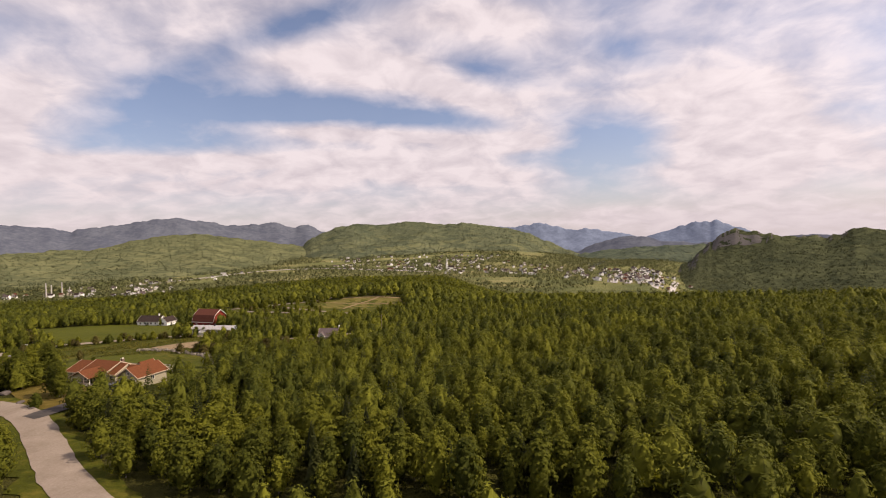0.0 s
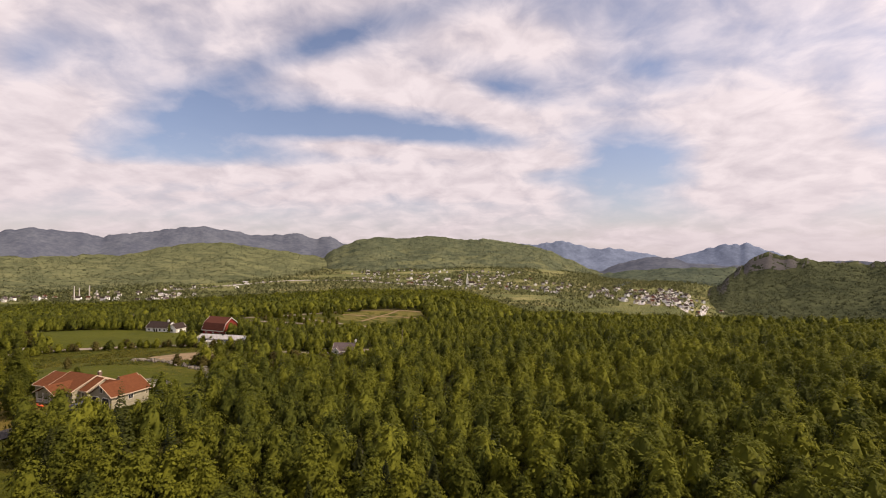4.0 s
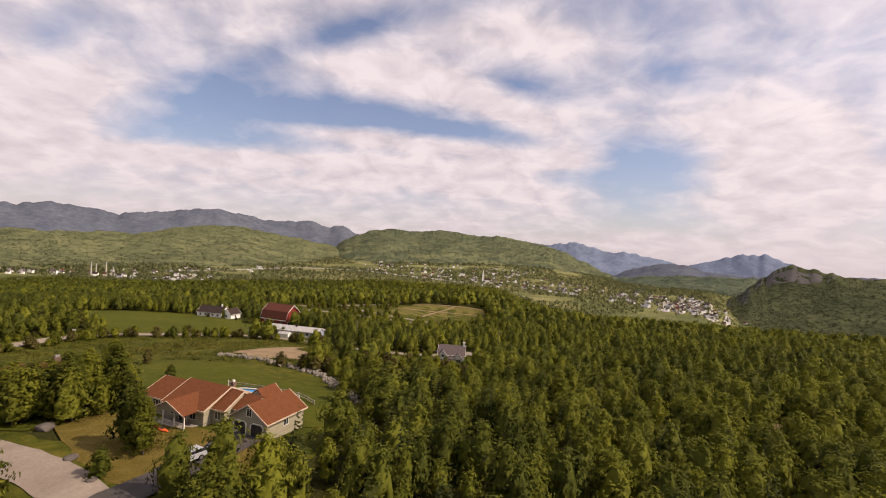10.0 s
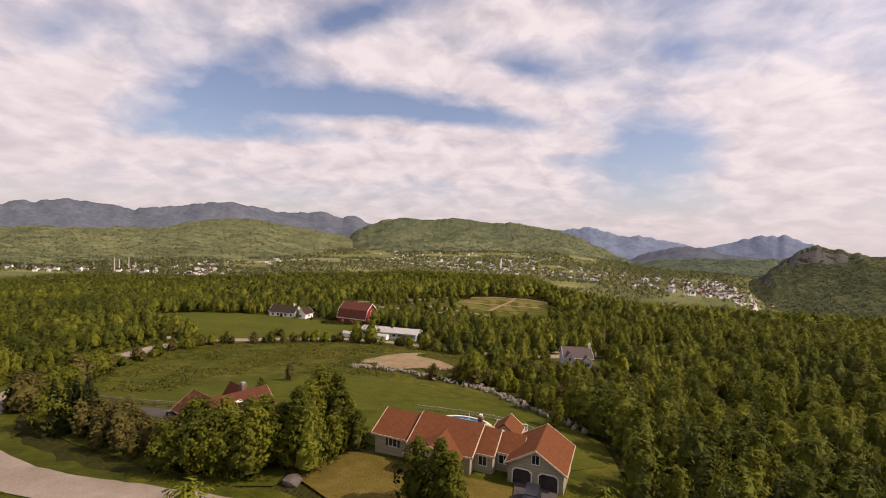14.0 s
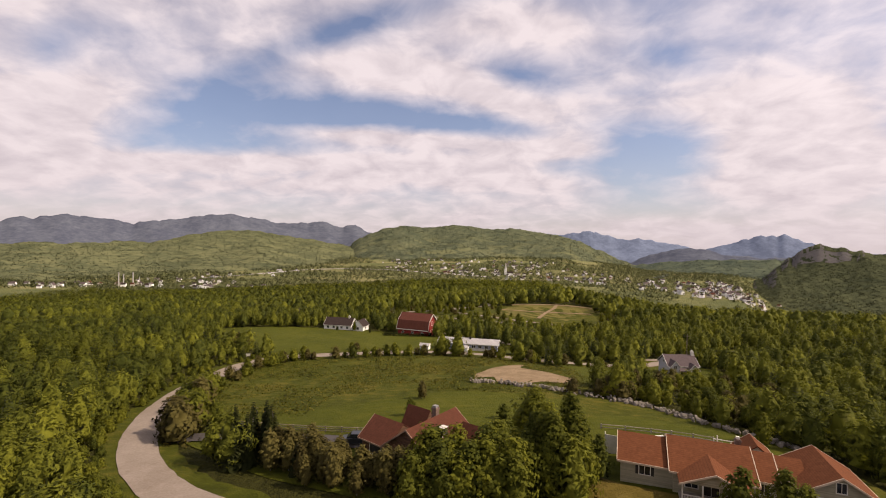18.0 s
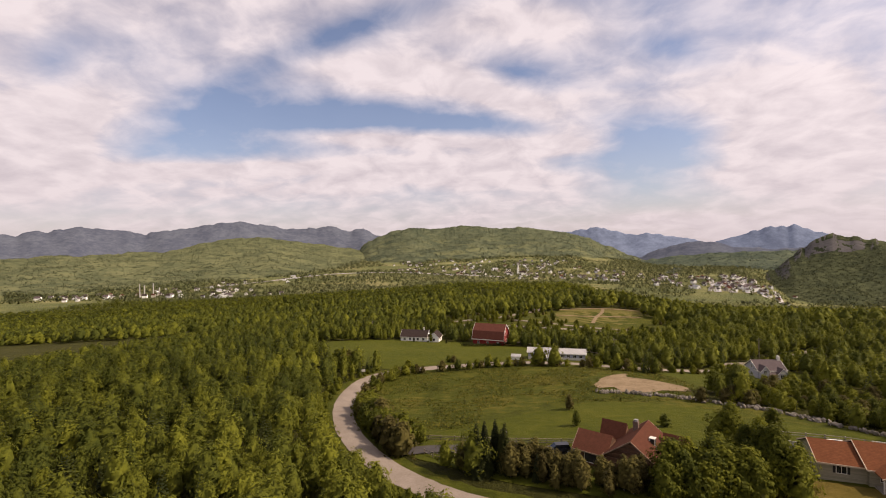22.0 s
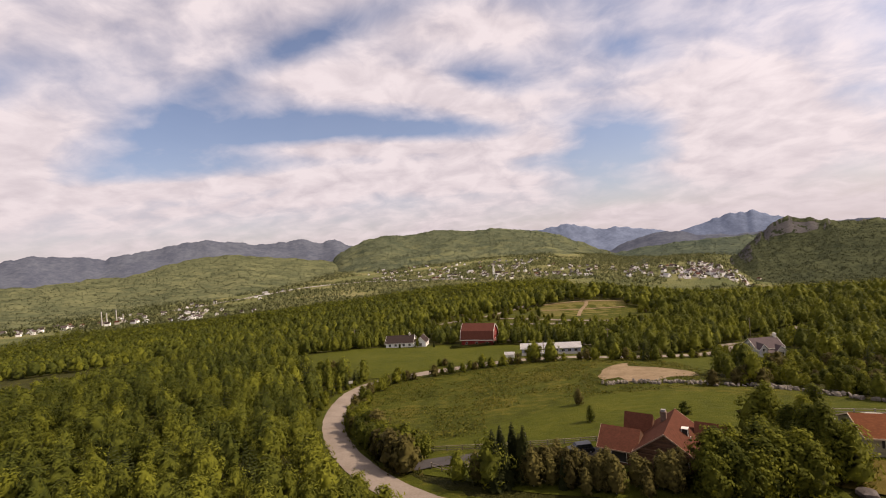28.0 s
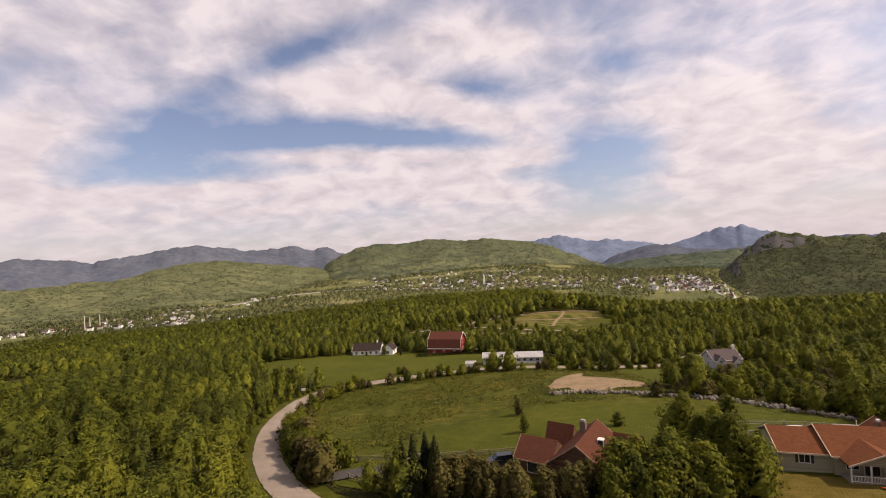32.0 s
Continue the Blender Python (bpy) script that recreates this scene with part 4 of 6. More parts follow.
def long_house():
    """The long single-storey house with the rust red roof, porch, links and double garage."""
    x, y = -93.9, 73.0
    t = thing("long_house", pose(x, y, z_at(-82, 73) + 0.35, 0, 0, -14) @ Matrix.Scale(0.95, 4), "long single-storey sage house with rust red shingle roofs and garage", "house")
    W, R = tan_wall, rust_roof
    gable_block(t, 0, 6.3, 0, 8.6, 2.6, 4.6, W, R, "x", end=(True, False))
    gable_block(t, 6.3, 15.2, -0.7, 9.2, 2.7, 5.1, W, R, "x", end=(True, True), over=0.5)
    gable_block(t, 15.2, 17.9, 0.9, 8.2, 2.6, 4.6, W, R, "x", end=(False, True), over=0.35)
    gable_block(t, 17.9, 21.5, 2.6, 8.2, 2.5, 4.1, W, R, "x", end=(False, False), over=0.3)
    gable_block(t, 20.2, 27.4, 0.2, 8.8, 2.6, 4.8, W, R, "y", over=0.45)
    gable_block(t, 15.6, 19.4, 8.2, 12.4, 2.4, 3.9, W, R, "y", over=0.35, end=(False, True))
    # porch under the cross gable
    m = Mesh()
    for s in (-1, 1):
        slab(m, (10.6 + s * 3.9, -3.9, 2.55), (10.6 + s * 3.9, 3.2, 2.55), (10.6 + s * 0.002, 3.6, 4.25), (10.6 + s * 0.002, -3.9, 4.25))
    part("porch_roof", m, R, t)
    m = Mesh()
    m.prism([(7.2, -3.3, 2.45), (14.0, -3.3, 2.45), (10.6, -3.3, 3.9)], (0, 0.14, 0))
    part("porch_gable", m, W, t)
    m = Mesh()
    m.prism([(6.6, -3.95, 2.28), (10.6, -3.95, 4.08), (10.6, -3.95, 4.30), (6.6, -3.95, 2.53)], (0, 0.08, 0))
    m.prism([(14.6, -3.95, 2.28), (10.6, -3.95, 4.08), (10.6, -3.95, 4.30), (14.6, -3.95, 2.53)], (0, 0.08, 0))
    part("rake_board", m, cream_trim, t, "pale rake boards")
    m = Mesh()
    m.box(6.9, -3.4, -0.9, 14.3, -0.7, 0.12)
    part("porch_floor", m, wood_mat, t)
    for px in (7.1, 9.3, 11.9, 14.1):
        m = Mesh()
        m.box(px - 0.08, -3.36, 0.12, px + 0.08, -3.2, 2.45)
        part("porch_post", m, trim_mat, t)
    for a, b in ((7.2, 9.2), (9.4, 11.8), (12.0, 14.0)):
        m = Mesh()
        m.box(a, -3.32, 0.95, b, -3.24, 1.05)
        m.box(a, -3.32, 0.20, b, -3.24, 0.28)
        k = a + 0.12
        while k < b:
            m.box(k, -3.30, 0.28, k + 0.04, -3.26, 0.95)
            k += 0.16
        part("porch_railing", m, trim_mat, t)
    opening(t, "window", "-y", 3.0, 1.0, 0, 1.3, 1.2, bars=1)
    for s in (-1, 1):
        m = Mesh()
        m.box(3.0 + s * 0.95 - 0.18, -0.05, 0.95, 3.0 + s * 0.95 + 0.18, 0.02, 2.25)
        part("shutter", m, dark_mat, t, "dark window shutter")
    opening(t, "window", "-y", 8.4, 0.8, -0.7, 1.4, 1.4, bars=1)
    opening(t, "door", "-y", 10.6, 0.12, -0.7, 1.7, 2.05, bars=1, fill=dark_mat)
    opening(t, "window", "-y", 12.8, 0.8, -0.7, 1.4, 1.4, bars=1)
    opening(t, "window", "-y", 16.5, 0.9, 0.9, 1.1, 1.2, bars=1)
    opening(t, "window", "-y", 19.0, 0.9, 2.6, 1.3, 1.1, bars=1)
    opening(t, "window", "-y", 23.8, 3.0, 0.2, 0.9, 1.15, bars=1)
    for gx in (22.1, 25.5):
        # dark panel on the solid wall paints the shade inside the doorway
        m = Mesh()
        m.prism([(gx - 1.25, 0.16, 0), (gx + 1.25, 0.16, 0), (gx + 1.25, 0.16, 1.7), (gx + 0.8, 0.16, 2.05), (gx - 0.8, 0.16, 2.05), (gx - 1.25, 0.16, 1.7)], (0, 0.1, 0))
        door = part("garage_door", m, dark_mat, t, "dark panel painted as the shade of an open garage doorway with clipped corners")
        m = Mesh()
        pts = [(gx - 1.25, 0), (gx - 1.25, 1.7), (gx - 0.8, 2.05), (gx + 0.8, 2.05), (gx + 1.25, 1.7), (gx + 1.25, 0)]
        for (a, b), (c, d) in zip(pts, pts[1:]):
            m.tube((a, 0.13, b), (c, 0.13, d), 0.10, 0.10, 4)
        part("door_frame", m, trim_mat, door)
    opening(t, "window", "+x", 4.5, 1.0, 27.4, 1.0, 1.0)
    chimney(t, 14.6, 5.6, 3.8, 5.6, 0.6, brick_mat, trim_mat)
    m = Mesh()
    m.tube((12.4, 6.6, 4.0), (12.4, 6.6, 5.3), 0.07, 0.07, 6)
    part("vent_pipe", m, trim_mat, t)
    return t


HOME = long_house().matrix_world.copy()


def on_home(x, y, lift=0.0):
    """A place in the long house's own directions, on the land."""
    p = HOME @ Vector((x, y, 0))
    return (p.x, p.y, z_at(p.x, p.y) + lift)


def pool():
    t = thing("swimming_pool", Matrix.Translation(on_home(9.0, 15.0)) @ Matrix.Rotation(radians(-14), 4, "Z"), "oval above-ground swimming pool with white rim and blue water", "swimming pool")
    ring = [(math.cos(a) * 4.4, math.sin(a) * 2.7) for a in (2 * math.pi * k / 28 for k in range(28))]
    m = Mesh()
    for (a, b), (c, d) in zip(ring, ring[1:] + ring[:1]):
        m.prism([(a, b, -0.5), (c, d, -0.5), (c, d, 1.25), (a, b, 1.25)], (-a * 0.015, -b * 0.015, 0))
    part("pool_wall", m, trim_mat, t)
    m = Mesh()
    for (a, b), (c, d) in zip(ring, ring[1:] + ring[:1]):
        m.prism([(a * 1.03, b * 1.03, 1.25), (c * 1.03, d * 1.03, 1.25), (c * 0.92, d * 0.92, 1.25), (a * 0.92, b * 0.92, 1.25)], (0, 0, 0.08))
    part("rim", m, trim_mat, t)
    m = Mesh()
    m.face(*[(a * 0.98, b * 0.98, 1.0) for a, b in ring])
    water = surface("pool water over a blue liner", lambda n, w: (n.ramp(n.noise(w, 1.2, 3), [(0.35, (0.05, 0.22, 0.48)), (0.65, (0.10, 0.34, 0.62))]), n.bump(n.noise(w, 4.0, 3), 0.15, 0.05)), 0.08, 0.0, 0.5)
    part("water", m, water, t)
    d = thing("pool_deck", Matrix.Translation(on_home(16.5, 15.4)) @ Matrix.Rotation(radians(-14), 4, "Z"), "grey timber deck with pale railings beside the pool", "deck")
    for k in range(12):
        m = Mesh()
        m.box(-2.6 + k * 0.44, -2.4, 0.9, -2.6 + k * 0.44 + 0.40, 2.4, 0.98)
        part("plank", m, wood_mat, d)
    for sx in (-2.5, 2.5):
        for sy in (-2.3, 2.3):
            m = Mesh()
            m.box(sx - 0.07, sy - 0.07, -0.6, sx + 0.07, sy + 0.07, 1.9)
            part("post", m, trim_mat, d)
    for sy in (-2.3, 2.3):
        m = Mesh()
        m.box(-2.5, sy - 0.04, 1.8, 2.5, sy + 0.04, 1.9)
        m.box(-2.5, sy - 0.03, 1.35, 2.5, sy + 0.03, 1.42)
        part("railing", m, trim_mat, d)


pool()


def privacy_screen():
    t = thing("privacy_screen", Matrix.Translation(on_home(-0.6, 9.3)) @ Matrix.Rotation(radians(-14), 4, "Z"), "white board screen standing at the end of the house", "screen")
    for k in range(5):
        m = Mesh()
        m.box(-1.6 + k * 0.42, 0, -0.4, -1.6 + k * 0.42 + 0.40, 0.06, 2.9)
        part("board", m, trim_mat, t)
    for k in range(3):
        m = Mesh()
        m.box(-1.66, 0.07 + k * 0.42, -0.4, -1.6, 0.07 + k * 0.42 + 0.40, 2.9)
        part("board", m, trim_mat, t)


privacy_screen()


def log_house():
    t = thing("log_house", pose(-122.0, 73.6, z_at(-118, 78) + 0.1, 0, 0, 60) @ Matrix.Scale(0.9, 4), "dark brown log house with red-brown shingle roofs and a stone chimney", "house")
    W, R = log_wall, brown_roof
    gable_block(t, 0, 11.5, -4.7, 4.7, 2.9, 6.4, W, R, "x", over=0.7, trim=True)
    gable_block(t, 0.6, 7.2, 4.7, 11.2, 2.3, 4.7, W, R, "y", over=0.6, end=(False, True))
    gable_block(t, 7.6, 11.3, 3.5, 8.2, 2.8, 5.7, W, R, "y", over=0.5, end=(False, True), trim=False)
    gable_block(t, 7.2, 11.6, -8.0, -3.5, 2.8, 5.6, W, R, "y", over=0.5, end=(True, False), trim=False)
    opening(t, "window", "-x", 0.9, 1.0, 0, 0.75, 1.3, bars=0)
    opening(t, "window", "-x", -0.1, 1.0, 0, 0.75, 1.3, bars=0)
    opening(t, "window", "-x", -2.9, 0.9, 0, 0.9, 1.2, bars=1)
    opening(t, "window", "-y", 9.4, 1.0, -8.0, 1.0, 1.2, bars=1)
    opening(t, "garage_door", "-x", 8.0, -0.2, 0.6, 2.6, 2.1, bars=0, fill=dark_mat)
    m = Mesh()
    m.tube((0.05, -1.7, 4.0), (-0.22, -1.7, 4.0), 0.16, 0.16, 8)
    part("wall_lamp", m, trim_mat, t, "small pale gable lamp")
    for z in (-0.3, 0.55, 1.4, 2.25):
        m = Mesh()
        m.tube((0.02, -4.9, z), (0.02, 4.9, z), 0.13, 0.13, 6)
        part("log", m, W, t)
    for z in (3.1, 3.9, 4.7, 5.4):
        h = 4.7 * (6.4 - z) / 3.5 - 0.3
        m = Mesh()
        m.tube((0.02, -h, z), (0.02, h, z), 0.13, 0.13, 6)
        part("log", m, W, t)
    chimney(t, 8.3, 1.4, 5.0, 7.25, 0.95, brick_mat, steel_cap)
    m = Mesh()
    m.box(5.2, -2.9, 3.9, 6.2, -2.0, 5.6)
    d = part("dormer_box", m, dark_mat, t, "small dark roof hatch with white frame")
    m = Mesh()
    for yy in (-2.95, -1.95):
        m.box(5.1, yy, 4.0, 5.2, yy + 0.12, 5.68)
    m.box(5.1, -2.95, 5.6, 6.3, -1.83, 5.7)
    part("hatch_frame", m, trim_mat, d)
    m = Mesh()
    m.tube((4.2, -3.4, 3.6), (4.2, -3.4, 4.9), 0.10, 0.10, 8)
    part("vent_pipe", m, trim_mat, t)


log_house()


def grey_house():
    t = thing("grey_house", pose(-56.5, 165.5, z_at(-51, 168), 0, 0, 6) @ Matrix.Scale(0.85, 4), "two-storey grey house with purple-grey roof and white porch", "house")
    gable_block(t, 0, 11, 0, 8.5, 4.0, 7.2, grey_wall, grey_roof, "x", over=0.5)
    gable_block(t, 6.6, 10.2, -2.2, 3.0, 3.0, 4.9, grey_wall, grey_roof, "y", over=0.4, end=(True, False))
    gable_block(t, 0.2, 3.4, -1.6, 3.0, 4.0, 5.9, grey_wall, grey_roof, "y", over=0.35, end=(True, False))
    m = Mesh()
    slab(m, (3.2, -2.3, 2.5), (6.8, -2.3, 2.5), (6.8, 0.0, 3.4), (3.2, 0.0, 3.4))
    part("porch_roof", m, grey_roof, t)
    for px in (3.4, 5.0, 6.5):
        m = Mesh()
        m.box(px - 0.08, -2.1, -0.6, px + 0.08, -1.94, 2.5)
        part("porch_post", m, trim_mat, t)
    opening(t, "window", "-y", 8.4, 1.0, -2.2, 1.9, 1.5, bars=2)
    opening(t, "window", "-y", 1.8, 0.9, -1.6, 1.1, 1.3)
    opening(t, "window", "-y", 1.8, 3.0, -1.6, 1.0, 1.2)
    opening(t, "door", "-y", 5.0, 0.0, 0, 1.0, 2.05, bars=0, fill=dark_mat)
    opening(t, "window", "-x", 4.2, 1.0, 0, 1.1, 1.3)
    opening(t, "window", "-x", 4.2, 4.1, 0, 1.1, 1.2)
    m = Mesh()
    m.prism([(8.4 + 0.95 * math.cos(a), -2.28, 3.05 + 0.75 * math.sin(a)) for a in (math.pi * k / 8 for k in range(9))], (0, 0.05, 0))
    part("fan_window", m, trim_mat, t, "white half-round gable window")
    chimney(t, 10.7, 4.2, 3.0, 8.6, 0.9, trim_mat, trim_mat)


grey_house()


def barn():
    t = thing("barn", pose(-163.0, 232.0, z_at(-154, 236), 0, 0, -15) @ Matrix.Scale(1.14, 4), "large red gambrel barn with red-brown shingles and white trim", "barn")
    prof = [(0, 3.4), (1.2, 6.4), (4.8, 9.2), (8.4, 6.4), (9.6, 3.4)]
    L = 14.5
    m = Mesh()
    m.prism([(0, 0, -1.2)] + [(0, a, b - 0.1) for a, b in prof] + [(0, 9.6, -1.2)], (L, 0, 0))
    part("wall", m, barn_wall, t)
    m = Mesh()
    out = [(-0.45, 2.9), (1.0, 6.6), (4.8, 9.45), (8.6, 6.6), (10.05, 2.9)]
    for (a, b), (c, d) in zip(out, out[1:]):
        slab(m, (-0.5, a, b), (L + 0.5, a, b), (L + 0.5, c, d), (-0.5, c, d), 0.2)
    part("roof", m, barn_roof, t)
    for xx in (-0.56, L + 0.44):
        m = Mesh()
        for (a, b), (c, d) in zip(out, out[1:]):
            m.prism([(xx, a, b - 0.32), (xx, c, d - 0.32), (xx, c, d + 0.04), (xx, a, b + 0.04)], (0.12, 0, 0))
        part("rake_board", m, trim_mat, t, "white gambrel trim")
    for yy in (-0.5, 10.0):
        m = Mesh()
        m.box(-0.5, yy, 2.5, L + 0.5, yy + 0.1, 2.85)
        part("eave_board", m, trim_mat, t, "pale eave board")
    opening(t, "barn_door", "+x", 4.8, -0.4, L, 3.0, 2.9, 0.16, 1, fill=barn_wall)
    opening(t, "loft_door", "+x", 4.8, 4.4, L, 1.4, 1.7, 0.14, 0, fill=barn_wall)
    for yy in (1.9, 7.7):
        opening(t, "window", "+x", yy, 0.9, L, 0.9, 1.0)
    for xx in (2.5, 7.2, 12):
        opening(t, "window", "-y", xx, 0.9, 0, 0.9, 0.9)


barn()


def farmhouse():
    t = thing("farmhouse", pose(-204, 236.0, z_at(-192, 238), 0, 0, -3), "low white farmhouse with a dark brown shingle roof", "house")
    gable_block(t, 0, 15, 0, 8.0, 2.7, 5.9, white_wall, slate_roof, "x", over=0.4)
    gable_block(t, 16.5, 22.0, -1.0, 7.5, 2.7, 5.4, white_wall, slate_roof, "y", over=0.4)
    gable_block(t, 14.8, 16.7, 2.0, 6.0, 2.4, 3.6, white_wall, slate_roof, "x", over=0.2, end=(False, False))
    for xx in (2.2, 5.4, 9.8, 13.0):
        opening(t, "window", "-y", xx, 0.9, 0, 1.1, 1.2)
    opening(t, "door", "-y", 7.6, 0.0, 0, 1.0, 2.0, bars=0, fill=dark_mat)
    opening(t, "window", "-y", 19.2, 0.9, -1.0, 1.2, 1.3)
    opening(t, "window", "+x", 3.0, 0.9, 22.0, 1.0, 1.2)
    chimney(t, 12.5, 4.0, 4.5, 7.0, 0.8, trim_mat, trim_mat)


farmhouse()


def stable():
    t = thing("stable", pose(-135.4, 188.4, z_at(-122, 190) + 0.3, 0, 0, -6), "long blue-grey and white building with a pale sheet roof", "stable")
    gable_block(t, 0, 23.5, 0, 7.0, 2.9, 4.2, blue_wall, tin_roof, "x", over=0.5)
    m = Mesh()
    m.box(-0.02, -0.07, -1.2, 23.52, 0.0, 1.05)
    part("skirt_wall", m, trim_mat, t, "white lower wall")
    for k in range(9):
        opening(t, "window", "-y", 1.7 + k * 2.5, 1.3, 0, 1.2, 1.0)
    opening(t, "door", "+x", 3.5, -0.3, 23.5, 2.2, 2.4, bars=1, fill=dark_mat)
    m = Mesh()
    m.box(12.0, 2.6, 3.6, 12.7, 3.3, 4.9)
    part("roof_vent", m, dark_mat, t, "dark roof vent")
    for k in range(2):
        s = thing("shed", pose(-142.5 + k * 14.5, 185.5 - k * 1.5, z_at(-140 + k * 14, 184), 0, 0, -8), "small low white shed beside the road", "shed", "white sheds by the road")
        gable_block(s, 0, 3.6 + k, 0, 2.6, 1.5, 2.2, white_wall, tin_roof, "x", over=0.2)


stable()

# ---- fences, walls, vehicles and yard things ----
def stone_wall():
    t = thing("stone_wall", Matrix.Identity(4), "tumbled grey field-stone wall along the pasture", "stone wall")
    line = spline([(-118, 128, 0), (-106, 125.5, 0), (-92, 119, 0), (-80, 113.5, 0), (-71, 103, 0), (-62, 93, 0)], 0.5)
    mat = mottled("field stone", (0.10, 0.086, 0.068), (0.25, 0.22, 0.18), 0.9, 6, 0.9, 0.5)
    shapes = []
    for k in range(7):
        bm = bmesh.new()
        bmesh.ops.create_icosphere(bm, subdivisions=1, radius=0.5)
        for v in bm.verts:
            v.co *= 1 + 0.38 * noise.noise(v.co * 2 + Vector((k * 5, 0, 0)))
            v.co.z *= 0.7
        m = bpy.data.meshes.new("stone")
        bm.to_mesh(m)
        bm.free()
        m.materials.append(mat)
        shapes.append(m)
    rng = random.Random(3)
    for i in range(280):
        q = line[rng.randrange(len(line))]
        x, y = q.x + rng.gauss(0, 0.7), q.y + rng.gauss(0, 0.7)
        s = rng.uniform(0.5, 1.5)
        ob = new("stone", shapes[i % 7])
        ob.matrix_world = Matrix.LocRotScale((x, y, z_at(x, y) + 0.15 + rng.uniform(0.1, 0.5)), Euler((rng.uniform(0, 6), rng.uniform(0, 6), rng.uniform(0, 6))), (s, s, s * 0.8))
        ob.parent = t


stone_wall()


def rail_fence(name, pts, label, rails=3, gap=2.6, high=1.15, mat=None):
    """A post and rail fence that follows the land."""
    t = thing(name, Matrix.Identity(4), label, "fence")
    line = spline([(*p, 0) for p in pts], gap)
    mat = mat or wood_mat
    tops = [Vector((q.x, q.y, z_at(q.x, q.y) + 0.1)) for q in line]
    for p in tops:
        m = Mesh()
        m.box(p.x - 0.09, p.y - 0.09, p.z - 0.3, p.x + 0.09, p.y + 0.09, p.z + high)
        part("post", m, mat, t)
    for a, b in zip(tops, tops[1:]):
        for k in range(rails):
            z = high * (k + 0.8) / (rails + 0.1)
            m = Mesh()
            m.tube(a + Vector((0, 0, z)), b + Vector((0, 0, z)), 0.07, 0.07, 5)
            part("rail", m, mat, t)
    return t


pale_wood = boards("weathered rails", (0.13, 0.105, 0.075), (0.24, 0.20, 0.15), 0.2)
rail_fence("rail_fence", [(-166, 93), (-158, 92.3), (-148, 91.3), (-138, 90), (-129, 88.5)], "weathered brown rail fence along the asphalt drive", mat=pale_wood)
rail_fence("short_fence", [(-160, 83.5), (-156, 81), (-153, 82.5)], "short broken rail fence by the drive entrance", 2, 1.8, mat=pale_wood)
rail_fence("pool_fence", [(-92, 94), (-84, 93), (-75, 91), (-70, 87)], "low dark fence behind the pool", 2, 3.0, 1.0)


def hedge(name, pts, tall, thick, label):
    """A clipped hedge of small leaf patches."""
    rng = np.random.default_rng(9)
    q = []
    for p in spline([(*a, 0) for a in pts], 0.5):
        for _ in range(26):
            c = np.array([p.x + rng.normal(0, thick * 0.3), p.y + rng.normal(0, thick * 0.3), z_at(p.x, p.y) + rng.uniform(0.1, tall)])
            d = rng.normal(size=(2, 3)) * 0.16
            q.append((c + d[0], c + d[1], c - d[0], c - d[1]))
    q = np.array(q)
    see = np.array([0, -0.5, 0.7]) + rng.normal(size=(q.shape[0] * 4, 3)) * 0.35
    see /= np.linalg.norm(see, axis=1, keepdims=True)
    ob = new(name, raw_mesh(name, np.concatenate([q.reshape(-1, 3), see], 1), np.arange(q.shape[0] * 4).reshape(-1, 4), needle_own))
    return tagged(ob, label, "hedge")


hedge("hedge", [(-168, 223), (-160, 224), (-151, 226), (-145, 231)], 1.6, 1.4, "dark clipped hedge in front of the red barn")

car_paint = {}


def paint(name, colour):
    if name not in car_paint:
        car_paint[name] = surface(name, lambda n, w: n.mix(n.math("MULTIPLY", n.noise(w, 3, 3), 0.3), colour, tuple(c * 0.7 + 0.02 for c in colour)), 0.28, 0.0, 0.5)
    return car_paint[name]


rubber = mottled("tyre rubber", (0.012, 0.012, 0.012), (0.03, 0.03, 0.03), 3, 20, 0.9)
steel = surface("wheel steel", lambda n, w: n.ramp(n.noise(w, 8, 2), [(0.4, (0.35, 0.35, 0.36)), (0.6, (0.5, 0.5, 0.5))]), 0.35, 0.9, 0.5)


def car(x, y, turn, colour, pname, label, tall=1.72, long=4.6):
    t = thing("car", pose(x, y, z_at(x, y) + 0.5, 0, 0, turn), label, "car", "parked cars")
    h = long / 2
    m = Mesh()
    side = [(-h, 0.35), (-h, 0.95), (-h + 0.9, 1.05), (h - 0.1, 0.95), (h, 0.7), (h, 0.35)]
    m.prism([(a, -0.88, b) for a, b in side], (0, 1.76, 0))
    body = part("body", m, paint(pname, colour), t)
    m = Mesh()
    m.prism([(-h + 0.75, -0.74, 1.03), (-h + 1.55, -0.74, tall - 0.06), (h - 0.55, -0.74, tall - 0.06), (h - 0.15, -0.74, 0.96)], (0, 1.48, 0))
    part("windows", m, glass_mat, t, "dark tinted windows")
    m = Mesh()
    m.box(-h + 1.5, -0.74, tall - 0.07, h - 0.5, 0.74, tall)
    part("car_roof", m, paint(pname, colour), t)
    for a in (-h + 0.85, h - 0.85):
        for s in (-0.84, 0.84):
            m = Mesh()
            m.tube((a, s - 0.11, 0.34), (a, s + 0.11, 0.34), 0.34, 0.34, 14)
            w = part("wheel", m, rubber, t)
            m = Mesh()
            m.tube((a, s - 0.12, 0.34), (a, s + 0.12, 0.34), 0.2, 0.2, 10)
            part("rim", m, steel, w)
    for s in (-0.6, 0.6):
        m = Mesh()
        m.box(-h - 0.02, s - 0.16, 0.62, -h + 0.05, s + 0.16, 0.78)
        part("headlight", m, trim_mat, t)


